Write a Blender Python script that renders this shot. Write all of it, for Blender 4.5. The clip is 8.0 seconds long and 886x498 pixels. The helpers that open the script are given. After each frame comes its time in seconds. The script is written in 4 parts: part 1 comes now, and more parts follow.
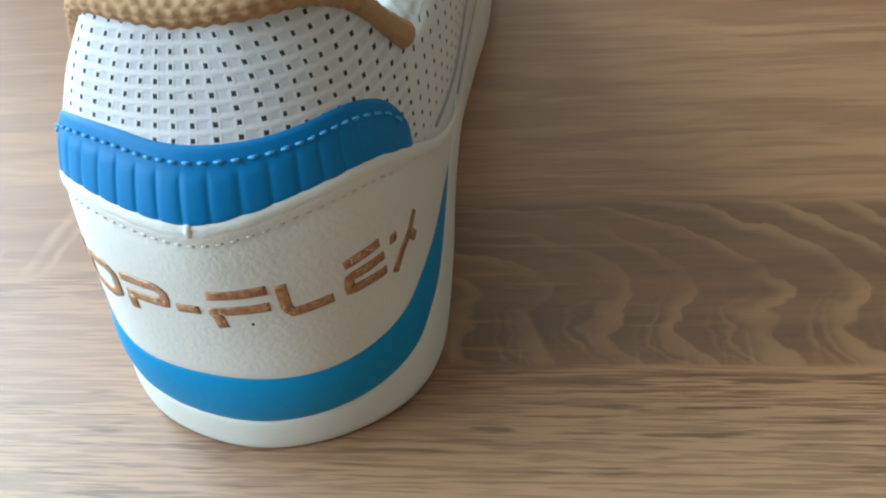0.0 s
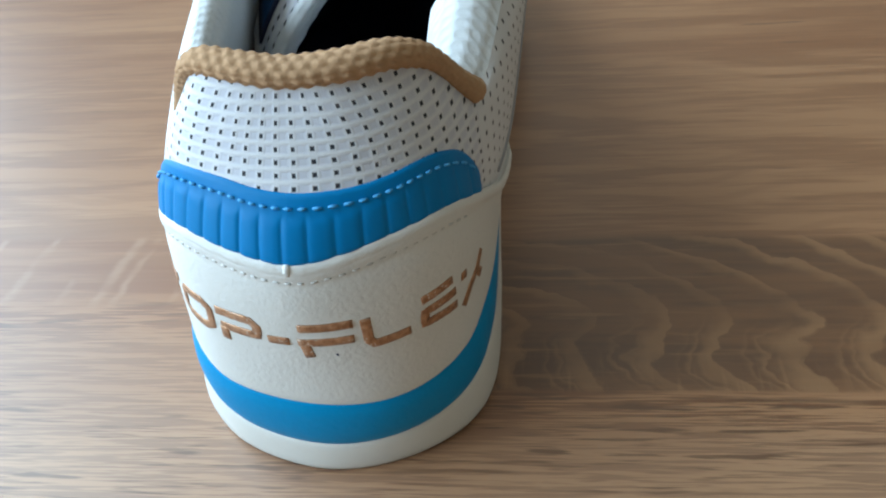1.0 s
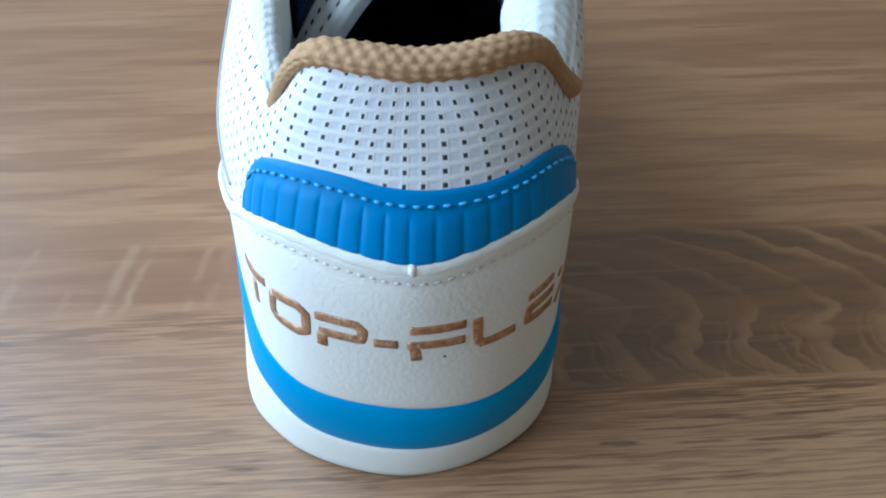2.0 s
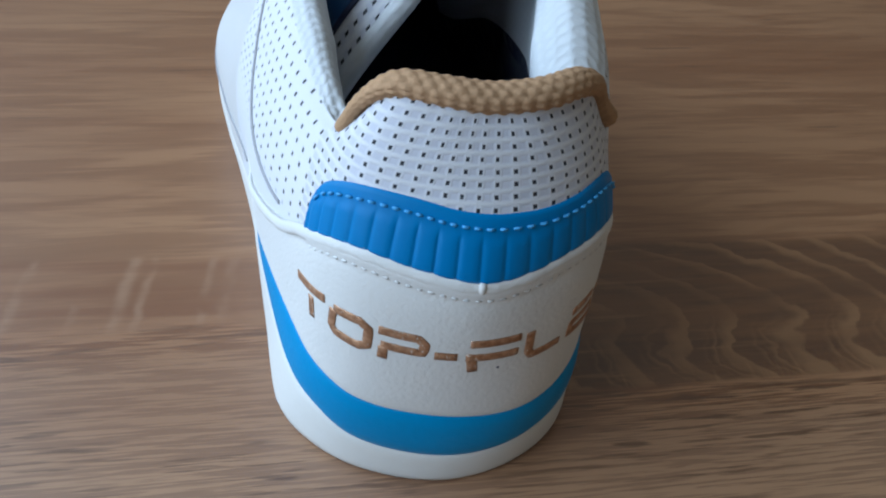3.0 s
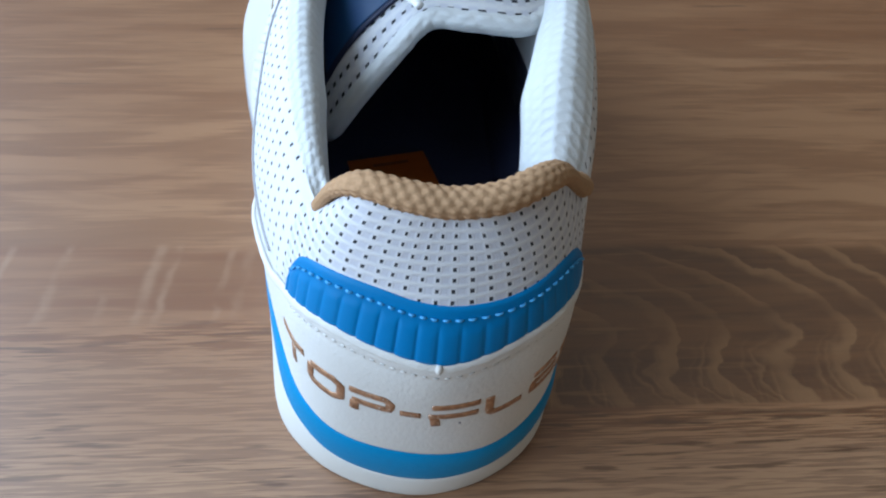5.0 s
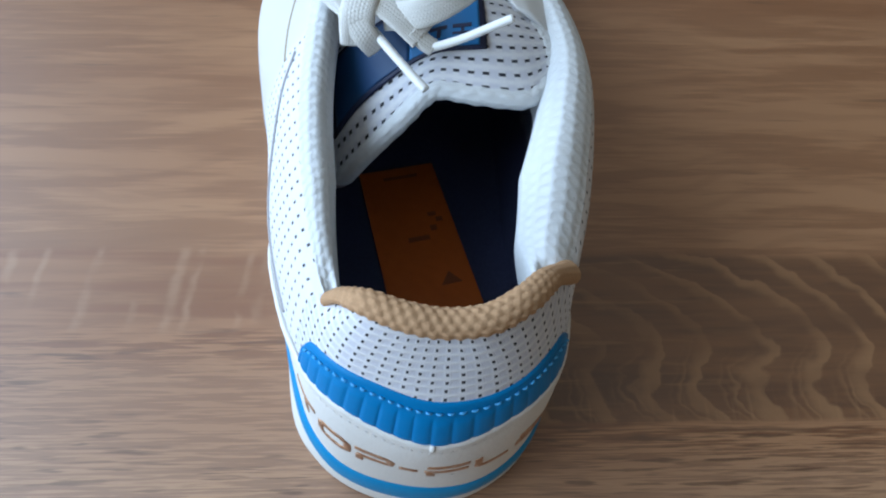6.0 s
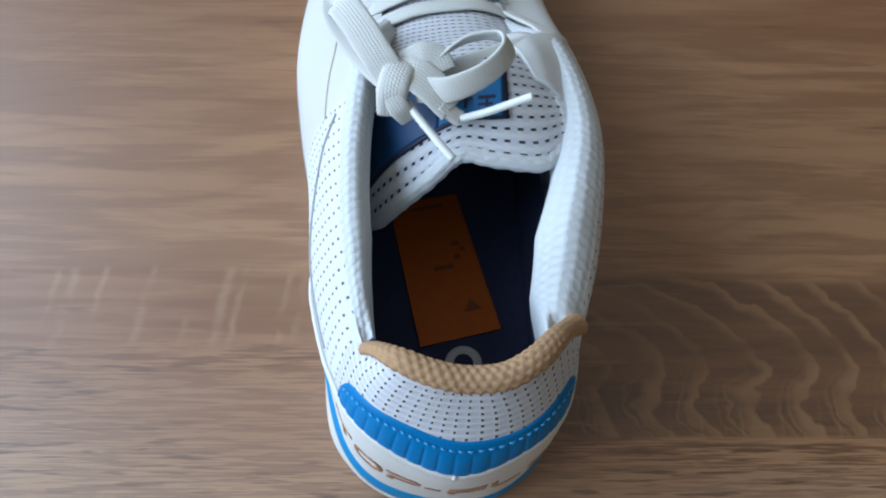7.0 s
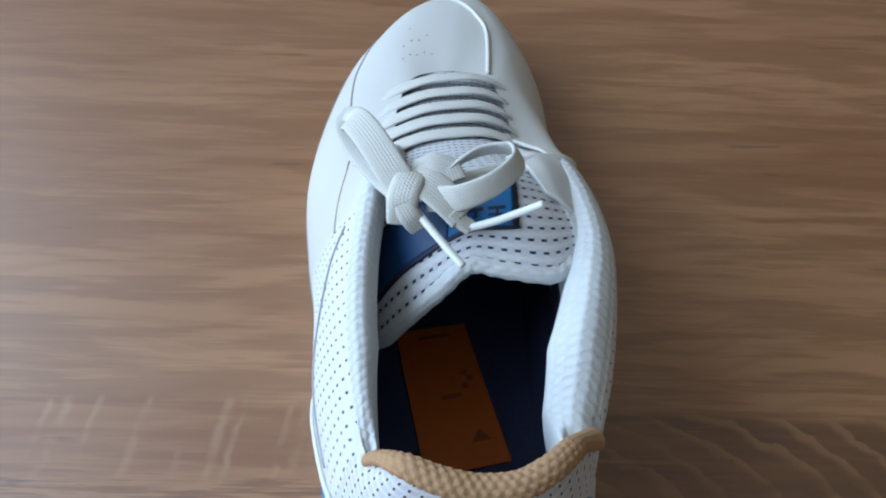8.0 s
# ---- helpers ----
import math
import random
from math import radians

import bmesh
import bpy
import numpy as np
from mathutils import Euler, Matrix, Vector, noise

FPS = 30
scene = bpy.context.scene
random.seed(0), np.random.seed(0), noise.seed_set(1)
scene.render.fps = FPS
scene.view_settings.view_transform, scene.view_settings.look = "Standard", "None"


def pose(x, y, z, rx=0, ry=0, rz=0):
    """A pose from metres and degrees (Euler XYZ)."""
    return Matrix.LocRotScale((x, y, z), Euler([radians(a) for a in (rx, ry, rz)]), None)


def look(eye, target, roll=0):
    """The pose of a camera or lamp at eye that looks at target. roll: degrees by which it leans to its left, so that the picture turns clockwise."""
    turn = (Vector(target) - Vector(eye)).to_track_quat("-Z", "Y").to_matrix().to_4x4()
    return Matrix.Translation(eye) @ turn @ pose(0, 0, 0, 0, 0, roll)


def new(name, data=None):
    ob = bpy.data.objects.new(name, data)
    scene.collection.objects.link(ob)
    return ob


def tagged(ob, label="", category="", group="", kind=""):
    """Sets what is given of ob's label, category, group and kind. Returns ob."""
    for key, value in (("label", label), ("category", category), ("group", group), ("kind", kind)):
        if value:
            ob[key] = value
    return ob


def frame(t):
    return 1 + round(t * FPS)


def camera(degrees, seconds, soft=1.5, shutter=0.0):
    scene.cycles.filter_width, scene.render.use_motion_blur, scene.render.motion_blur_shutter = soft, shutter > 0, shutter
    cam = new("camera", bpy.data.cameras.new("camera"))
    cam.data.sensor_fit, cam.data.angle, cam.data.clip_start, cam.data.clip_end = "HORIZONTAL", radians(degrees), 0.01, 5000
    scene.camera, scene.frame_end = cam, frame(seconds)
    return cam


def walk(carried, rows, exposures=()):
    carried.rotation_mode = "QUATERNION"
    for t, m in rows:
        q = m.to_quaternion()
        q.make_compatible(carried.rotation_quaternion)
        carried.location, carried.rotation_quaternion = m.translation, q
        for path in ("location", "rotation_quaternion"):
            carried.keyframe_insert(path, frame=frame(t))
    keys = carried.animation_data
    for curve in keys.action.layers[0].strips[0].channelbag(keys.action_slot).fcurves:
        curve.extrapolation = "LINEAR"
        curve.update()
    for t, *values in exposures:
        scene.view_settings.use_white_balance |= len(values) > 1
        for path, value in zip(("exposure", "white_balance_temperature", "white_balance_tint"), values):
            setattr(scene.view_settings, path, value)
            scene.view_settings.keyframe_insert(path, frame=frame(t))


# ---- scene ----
cam = camera(53.12, 8.0, soft=2.1)
PATH = [
    (0, (0.05861, -0.11803, 0.15651), (0.03700, 0.03471, 0.02923), -5.70),
    (0.5, (0.05322, -0.12174, 0.16463), (0.03110, 0.03258, 0.03935), -5.74),
    (1, (0.04554, -0.12931, 0.16985), (0.02475, 0.02669, 0.04643), -5.38),
    (1.5, (0.02190, -0.12810, 0.16903), (0.01335, 0.02892, 0.04545), -2.79),
    (2, (-0.00582, -0.12776, 0.16891), (0.00664, 0.02864, 0.04488), 0.59),
    (2.2, (-0.01787, -0.12470, 0.16939), (0.00528, 0.03067, 0.04561), 2.29),
    (3.3, (-0.04209, -0.13627, 0.18246), (-0.00467, 0.01717, 0.05975), 6.31),
    (3.5, (-0.03377, -0.14065, 0.18630), (-0.00166, 0.01455, 0.06431), 5.27),
    (4, (-0.02279, -0.14245, 0.19392), (-0.00007, 0.01394, 0.07134), 4.15),
    (4.2, (-0.01986, -0.13574, 0.19867), (0.00027, 0.01928, 0.07392), 3.73),
    (5.3, (-0.01547, -0.10080, 0.23833), (0.00152, 0.02277, 0.08200), 5.68),
    (5.5, (-0.01350, -0.09408, 0.25277), (0.00241, 0.02402, 0.09215), 5.89),
    (6, (-0.01258, -0.07220, 0.27179), (0.00019, 0.03128, 0.10112), 6.02),
    (6.5, (-0.01276, -0.06448, 0.29731), (-0.00252, 0.03059, 0.12165), 5.60),
    (7, (-0.01603, -0.05959, 0.31155), (-0.00738, 0.03247, 0.13421), 5.45),
    (7.5, (-0.01517, -0.05986, 0.30681), (-0.00679, 0.03192, 0.12932), 5.80),
    (7.6, (-0.01554, -0.06303, 0.30409), (-0.00687, 0.03092, 0.12774), 5.31),
    (7.7, (-0.01591, -0.06619, 0.30136), (-0.00775, 0.03825, 0.13099), 4.84),
    (7.8, (-0.01628, -0.06935, 0.29863), (-0.00889, 0.04455, 0.13440), 4.16),
    (7.9, (-0.01664, -0.07252, 0.29590), (-0.00956, 0.05175, 0.13935), 4.08),
    (8, (-0.01701, -0.07568, 0.29318), (-0.00999, 0.05226, 0.13961), 4.18),
]
EXPOSURES = [(0.0, 1.0, 6450, 4), (0.5, 1.0, 6350, 5), (1.0, 0.85, 6150, 5), (1.5, 0.92, 5900, 4), (2.0, 0.68, 5700, 6), (3.5, -0.04, 5980, 13),
             (4.0, 0.14, 5950, 13), (5.5, 0.4, 6030, 13), (7.0, 0.24, 6080, 13), (7.5, 0.2, 6180, 14), (8.0, 0.18, 6030, 12)]
walk(cam, [(t, look(eye, target, roll)) for t, eye, target, roll in PATH], EXPOSURES)

# ---- world and light: daylight from a window in the wall to the shoe's left ----
world = bpy.data.worlds.new("world")
scene.world = world
world.use_nodes = True
_wn = world.node_tree.nodes
_sky = _wn.new("ShaderNodeTexSky")
_sky.sky_type, _sky.sun_disc, _sky.sun_elevation, _sky.sun_rotation = "NISHITA", False, radians(35), radians(120)
world.node_tree.links.new(_sky.outputs[0], _wn["Background"].inputs[0])
_wn["Background"].inputs[1].default_value = 0.1

FLOOR_Z = -0.74


def window_light(name, place, target, width, height, watts, colour):
    data = bpy.data.lights.new(name, "AREA")
    data.shape, data.size, data.size_y, data.energy, data.color = "RECTANGLE", width, height, watts, colour
    lamp = new(name, data)
    lamp.matrix_world = look(place, target)
    return lamp


window_light("window_daylight", (-1.0, 0.15, 0.9), (0.0, 0.15, 0.9), 2.2, 1.5, 42.0, (0.70, 0.87, 1.0))


# ---- materials ----
class Nodes:
    """Short hand for building a node material."""

    def __init__(self, name):
        self.mat = bpy.data.materials.new(name)
        self.mat.use_nodes = True
        self.tree = self.mat.node_tree
        self.bsdf = self.tree.nodes["Principled BSDF"]

    def node(self, kind, **values):
        n = self.tree.nodes.new(kind)
        for key, value in values.items():
            if key.startswith("i_"):
                n.inputs[key[2:].replace("_", " ")].default_value = value
        return n

    def link(self, a, b):
        self.tree.links.new(a, b)

    def math(self, op, a, b=0.0, clamp=False):
        n = self.tree.nodes.new("ShaderNodeMath")
        n.operation, n.use_clamp = op, clamp
        for k, v in enumerate((a, b)):
            if isinstance(v, (int, float)):
                n.inputs[k].default_value = v
            else:
                self.link(v, n.inputs[k])
        return n.outputs[0]

    def smooth(self, x, lo, hi):
        n = self.tree.nodes.new("ShaderNodeMapRange")
        n.interpolation_type = "SMOOTHSTEP"
        self.link(x, n.inputs[0])
        n.inputs[1].default_value, n.inputs[2].default_value = lo, hi
        return n.outputs[0]

    def mix(self, fac, a, b, blend="MIX"):
        n = self.tree.nodes.new("ShaderNodeMix")
        n.data_type, n.blend_type = "RGBA", blend
        n.clamp_factor = True
        for k, v in ((0, fac), (6, a), (7, b)):
            if isinstance(v, (int, float)):
                n.inputs[k].default_value = v
            elif isinstance(v, tuple):
                n.inputs[k].default_value = (*v, 1)
            else:
                self.link(v, n.inputs[k])
        return n.outputs[2]

    def noise(self, vector, scale, detail=3.0, rough=0.55, distortion=0.0):
        n = self.tree.nodes.new("ShaderNodeTexNoise")
        n.inputs["Scale"].default_value, n.inputs["Detail"].default_value = scale, detail
        n.inputs["Roughness"].default_value, n.inputs["Distortion"].default_value = rough, distortion
        self.link(vector, n.inputs["Vector"])
        return n.outputs["Fac"]

    def place(self, scale=(1, 1, 1), offset=(0, 0, 0), uv=False):
        c = self.tree.nodes.new("ShaderNodeTexCoord")
        m = self.tree.nodes.new("ShaderNodeMapping")
        m.inputs["Scale"].default_value, m.inputs["Location"].default_value = scale, offset
        self.link(c.outputs["UV" if uv else "Object"], m.inputs[0])
        return m.outputs[0]

    def split(self, vector):
        n = self.tree.nodes.new("ShaderNodeSeparateXYZ")
        self.link(vector, n.inputs[0])
        return n.outputs

    def bump(self, height, strength=0.3, distance=0.0005):
        n = self.tree.nodes.new("ShaderNodeBump")
        n.inputs["Strength"].default_value, n.inputs["Distance"].default_value = strength, distance
        self.link(height, n.inputs["Height"])
        self.link(n.outputs[0], self.bsdf.inputs["Normal"])

    def colour(self, value):
        if isinstance(value, tuple):
            self.bsdf.inputs["Base Color"].default_value = (*value, 1)
        else:
            self.link(value, self.bsdf.inputs["Base Color"])
        return self

    def rough(self, value, specular=0.5):
        if isinstance(value, (int, float)):
            self.bsdf.inputs["Roughness"].default_value = value
        else:
            self.link(value, self.bsdf.inputs["Roughness"])
        self.bsdf.inputs["Specular IOR Level"].default_value = specular
        return self


def plain(name, colour, rough=0.5, vary=0.08, scale=400.0, bump=0.15, specular=0.5, metal=0.0):
    """A material of one colour with a fine grain and faint larger stains."""
    m = Nodes(name)
    p = m.place()
    fine, broad = m.noise(p, scale), m.noise(p, scale * 0.06)
    dark = tuple(c * (1 - 2.2 * vary) for c in colour)
    m.colour(m.mix(m.math("ADD", m.math("MULTIPLY", fine, 0.5), m.math("MULTIPLY", broad, 0.5)), dark, tuple(min(1, c * (1 + vary)) for c in colour)))
    m.rough(m.math("ADD", m.math("MULTIPLY", broad, 0.12), rough - 0.06), specular)
    m.bsdf.inputs["Metallic"].default_value = metal
    if bump:
        m.bump(fine, bump, 0.0003)
    return m.mat


def oak_print():
    """Oak-patterned laminate: grain along x, bands of straight grain, one strip with arched growth rings, pale rays across."""
    m = Nodes("oak_laminate")
    x, y, _ = m.split(m.place((1000, 1000, 1000)))
    wob = m.noise(m.place((9, 30, 1)), 1.0, 4)
    wide = m.noise(m.place((3, 11, 1), (3.1, 0, 0)), 1.0, 2)
    yw = m.math("ADD", y, m.math("MULTIPLY", m.math("SUBTRACT", wob, 0.5), 10.0))
    # streaks of straight grain: short and bold in the strip before the heel, long and soft behind it
    yb = m.math("SUBTRACT", yw, m.math("MULTIPLY", m.smooth(x, -5.0, -38.0), 34.0))
    behind = m.smooth(yb, 21.0, 31.0)
    bold = m.math("SUBTRACT", 1.5, m.math("MULTIPLY", behind, 1.06))
    fine = m.noise(m.place((38, 1150, 1)), 1.0, 2, 0.65)
    mid = m.noise(m.place((26, 420, 1), (1, 2, 0)), 1.0, 3, 0.65, 0.25)
    coarse = m.noise(m.place((9.0, 75, 1), (5, 1, 0)), 1.0, 4, 0.55, 0.5)
    front = m.math("ADD", m.math("MULTIPLY", coarse, 0.14), m.math("ADD", m.math("MULTIPLY", mid, 0.40), m.math("MULTIPLY", fine, 0.46)))
    soft = m.math("ADD", m.math("MULTIPLY", coarse, 0.64), m.math("ADD", m.math("MULTIPLY", mid, 0.28), m.math("MULTIPLY", fine, 0.08)))
    streak = m.math("ADD", m.math("MULTIPLY", front, m.math("SUBTRACT", 1.0, behind)), m.math("MULTIPLY", soft, behind))
    swing = m.math("MULTIPLY", m.math("SUBTRACT", m.smooth(streak, 0.445, 0.555), 0.5), bold)
    base = m.mix(m.math("ADD", swing, 0.5), OAK_DARK, OAK_LIGHT)
    base = m.mix(m.math("MULTIPLY", m.smooth(yb, 24.0, 6.0), 0.36), base, OAK_PALE)
    # broad bands across the grain
    band = m.tree.nodes.new("ShaderNodeValToRGB")
    m.link(m.smooth(yw, -150.0, 650.0), band.inputs[0])
    stops = ((0.0, 0.5), (0.05, 0.7), (0.12, 0.55), (0.135, 0.35), (0.21, 0.32), (0.225, 0.75), (0.32, 0.8), (0.36, 0.55), (0.40, 0.65), (0.44, 0.3), (0.52, 0.6), (0.7, 0.4), (1.0, 0.5))
    ramp = band.color_ramp
    while len(ramp.elements) < len(stops):
        ramp.elements.new(0.5)
    for e, (at, v) in zip(ramp.elements, stops):
        e.position, e.color = at, (v, v, v, 1)
    tone = m.math("ADD", band.outputs[0], m.math("MULTIPLY", m.math("SUBTRACT", wide, 0.5), 1.5))
    base = m.mix(m.smooth(tone, 0.1, 0.9), m.mix(0.6, base, OAK_BAND), base)
    # wavy figure and a few dark flecks in the quieter strips
    bend = m.math("ADD", y, m.math("MULTIPLY", m.noise(m.place((8, 9, 1), (2, 6, 0)), 1.0, 2), 60.0))
    figure = m.math("SINE", m.math("ADD", m.math("MULTIPLY", bend, 0.55), m.math("MULTIPLY", m.noise(m.place((10, 60, 1)), 1.0, 3), 5.0)))
    base = m.mix(m.math("MULTIPLY", m.math("MULTIPLY", m.smooth(figure, 0.1, 1.0), m.smooth(yw, 30.0, 60.0)), 0.22), base, OAK_DARK)
    fleck = m.smooth(m.noise(m.place((17, 210, 1), (8, 3, 0)), 1.0, 3, 0.55), 0.66, 0.74)
    base = m.mix(m.math("MULTIPLY", fleck, 0.6), base, OAK_RING_DARK)
    # arched rings in the strip to the right of the heel: steep, jagged, each with a sharp outer border
    notch = m.math("MULTIPLY", m.math("MULTIPLY", m.smooth(y, 54.0, 44.0), m.smooth(y, 24.0, 36.0)), 7.0)
    rx = m.math("MAXIMUM", m.math("MULTIPLY", m.math("SUBTRACT", m.math("ADD", x, notch), 30.0), 0.62), 0.0)
    ry = m.math("MULTIPLY", m.math("MAXIMUM", m.math("SUBTRACT", y, 50.0), 0.0), 1.12)
    r = m.math("POWER", m.math("ADD", m.math("POWER", rx, 1.6), m.math("POWER", ry, 1.6)), 1.0 / 1.6)
    warp = m.noise(m.place((24, 20, 1), (7.3, 3, 0)), 1.0, 2, 0.5)
    ripple = m.noise(m.place((75, 85, 1), (1, 5, 0)), 1.0, 2, 0.6)
    jag = m.noise(m.place((420, 300, 1), (3, 2, 0)), 1.0, 2, 0.6)
    r = m.math("ADD", r, m.math("ADD", m.math("MULTIPLY", m.math("SUBTRACT", warp, 0.5), 14.0), m.math("MULTIPLY", m.math("SUBTRACT", ripple, 0.5), 8.0)))
    r = m.math("ADD", r, m.math("MULTIPLY", m.math("SUBTRACT", jag, 0.5), 1.1))
    ring = m.math("FRACT", m.math("MULTIPLY", r, 0.088))
    pale = m.math("MULTIPLY", m.smooth(ring, 0.56, 0.88), m.smooth(ring, 0.985, 0.945))
    low = m.smooth(y, 62.0, 32.0)
    strand = m.math("FRACT", m.math("MULTIPLY", r, 0.42))
    strand = m.math("MULTIPLY", m.math("MULTIPLY", m.smooth(strand, 0.3, 0.8), m.smooth(strand, 1.0, 0.85)), m.math("MULTIPLY", low, m.smooth(ring, 0.15, 0.6)))
    pale = m.math("MAXIMUM", pale, m.math("MULTIPLY", strand, 0.75))
    pale = m.math("MULTIPLY", pale, m.smooth(m.noise(m.place((22, 55, 1), (9, 9, 0)), 1.0, 2), 0.22, 0.62))
    comb = m.math("MULTIPLY", m.smooth(m.noise(m.place((330, 30, 1)), 1.0, 2), 0.53, 0.68), m.smooth(y, 44.0, 29.0))
    pale = m.math("ADD", m.math("MULTIPLY", pale, 0.8), m.math("MULTIPLY", comb, 0.35))
    line = m.smooth(m.noise(m.place((26, 330, 1), (5, 8, 0)), 1.0, 3), 0.56, 0.66)
    fill = m.mix(m.smooth(streak, 0.38, 0.62), OAK_RING_DARK, OAK_RING_MID)
    fill = m.mix(m.math("MULTIPLY", m.math("MULTIPLY", line, m.smooth(x, 130.0, 60.0)), 0.5), fill, OAK_RING_LIGHT)
    rings = m.mix(pale, fill, OAK_RING_LIGHT)
    inside = m.math("MULTIPLY", m.smooth(y, 25.5, 28.0), m.smooth(yw, 92.0, 88.0))
    inside = m.math("MULTIPLY", inside, m.smooth(x, 0.0, 40.0))
    col = m.mix(m.math("MULTIPLY", inside, 0.95), base, rings)
    # dark tear along the lower edge of that strip
    edge = m.math("MULTIPLY", m.smooth(m.math("ABSOLUTE", m.math("SUBTRACT", yw, 24.5)), 1.6, 0.0), m.smooth(x, 20.0, 60.0))
    edge = m.math("MULTIPLY", edge, m.smooth(m.noise(m.place((14, 10, 1)), 1.0, 2), 0.4, 0.62))
    col = m.mix(m.math("MULTIPLY", edge, 0.7), col, OAK_RING_DARK)
    # pale rays across the grain, left of the heel
    lean = m.math("ADD", x, m.math("MULTIPLY", m.math("SUBTRACT", y, 80.0), -0.14))
    lean = m.math("ADD", lean, m.math("MULTIPLY", m.math("SUBTRACT", m.noise(m.place((12, 70, 1)), 1.0), 0.5), 6.0))
    strip = m.math("MULTIPLY", m.math("MULTIPLY", m.smooth(yw, 57.0, 66.0), m.smooth(yw, 95.0, 91.0)), m.smooth(x, -40.0, -62.0))
    bars = m.smooth(m.noise(m.place((11, 150, 1), (1, 7, 0)), 1.0, 2, 0.5), 0.44, 0.60)
    col = m.mix(m.math("MULTIPLY", m.math("MULTIPLY", bars, strip), 0.8), col, OAK_BAND)
    ray = 0.0
    for width, gap, at in ((0.10, 29.3, 503.5), (0.12, 17.7, 509.0)):
        off = m.math("ABSOLUTE", m.math("SUBTRACT", m.math("FRACT", m.math("DIVIDE", m.math("ADD", lean, at), gap)), 0.3))
        ray = m.math("MAXIMUM", ray, m.math("MULTIPLY", m.smooth(off, width, 0.01), m.smooth(m.noise(m.place((45, 55, 1), (gap, 9, 0)), 1.0, 2), 0.42, 0.62)))
    ray = m.math("MULTIPLY", ray, strip)
    col = m.mix(m.math("MULTIPLY", ray, 0.32), col, OAK_PALE)
    # thin dark pores along the grain
    pore = m.smooth(m.noise(m.place((34, 400, 1), (4, 4, 0)), 1.0, 2, 0.6, 0.3), 0.57, 0.67)
    pore = m.math("MAXIMUM", pore, m.math("MULTIPLY", m.smooth(m.noise(m.place((40, 850, 1), (9, 1, 0)), 1.0, 2, 0.6), 0.58, 0.68), 0.8))
    pore = m.math("MULTIPLY", pore, m.math("MULTIPLY", m.math("MINIMUM", bold, 1.0), m.smooth(m.noise(m.place((9, 40, 1), (6, 2, 0)), 1.0, 2), 0.36, 0.56)))
    pore = m.math("MULTIPLY", pore, m.math("SUBTRACT", 1.0, m.math("MULTIPLY", behind, 0.75)))
    col = m.mix(m.math("MULTIPLY", pore, 0.85), col, OAK_RING_DARK)
    m.colour(col)
    m.rough(m.math("ADD", m.math("MULTIPLY", streak, 0.16), 0.40), 0.9)
    m.bsdf.inputs["IOR"].default_value = 1.63
    m.bump(m.math("SUBTRACT", streak, m.math("MULTIPLY", pore, 0.3)), 0.3, 0.0004)
    return m.mat


OAK_LIGHT, OAK_DARK, OAK_BAND = (0.375, 0.189, 0.083), (0.165, 0.061, 0.018), (0.178, 0.060, 0.015)
OAK_PALE = (0.42, 0.268, 0.162)
OAK_RING_LIGHT, OAK_RING_MID, OAK_RING_DARK = (0.28, 0.140, 0.056), (0.170, 0.068, 0.020), (0.098, 0.036, 0.010)


def mesh_fabric(name, cell=4.6, hole=0.115, gap=(0.02, 0.022, 0.03), ratio=0.68, woven=True, from_z=-1.0, wide=1.25, tall=0.75):
    """White woven mesh: raised bars both ways with a small dark hole in every cell. UV in millimetres."""
    m = Nodes(name)
    uv = m.place((1, 1, 1), uv=True)
    a, b, _ = m.split(uv)
    wob = m.noise(uv, 0.11, 2)
    a = m.math("ADD", a, m.math("MULTIPLY", wob, 1.2))
    fa = m.math("ABSOLUTE", m.math("SUBTRACT", m.math("FRACT", m.math("DIVIDE", a, cell)), 0.5))
    fb = m.math("ABSOLUTE", m.math("SUBTRACT", m.math("FRACT", m.math("DIVIDE", b, cell * ratio)), 0.5))
    far = m.math("MAXIMUM", m.math("MULTIPLY", fa, wide), m.math("MULTIPLY", fb, tall))
    size = m.math("ADD", hole, m.math("MULTIPLY", m.math("SUBTRACT", m.noise(uv, 0.6, 2), 0.5), 0.06))
    dark = m.smooth(m.math("SUBTRACT", far, size), 0.05, -0.05)
    if from_z > 0:
        dark = m.math("MULTIPLY", dark, m.smooth(m.split(m.place())[2], from_z, from_z + 0.004))
    thread = m.noise(m.place((2.2, 0.5, 1), uv=True), 1.6, 3)
    bars = m.math("MAXIMUM", m.math("MULTIPLY", m.smooth(fa, 0.34, 0.12), 0.85), m.smooth(fb, 0.18, 0.46))
    if not woven:
        bars = m.math("MULTIPLY", bars, 0.0)
    white = m.mix(thread, (0.55, 0.56, 0.59), (0.66, 0.67, 0.69))
    # shade in the recesses between bars is painted in as a greyer tone
    white = m.mix(m.math("MULTIPLY", m.math("SUBTRACT", 1.0, bars), 0.75 if woven else 0.0), white, (0.47, 0.485, 0.56))
    m.colour(m.mix(dark, white, gap))
    m.rough(0.75, 0.3)
    cord = m.math("SINE", m.math("MULTIPLY", a, 6.283 * 6.0 / cell))
    bars = m.math("ADD", m.math("MULTIPLY", bars, 0.8), m.math("MULTIPLY", cord, 0.03 if woven else 0.0))
    height = m.math("ADD", m.math("MULTIPLY", bars, 0.7), m.math("SUBTRACT", m.math("MULTIPLY", thread, 0.25), m.math("MULTIPLY", dark, 0.8)))
    m.bump(height, 0.4, 0.0005)
    return m.mat


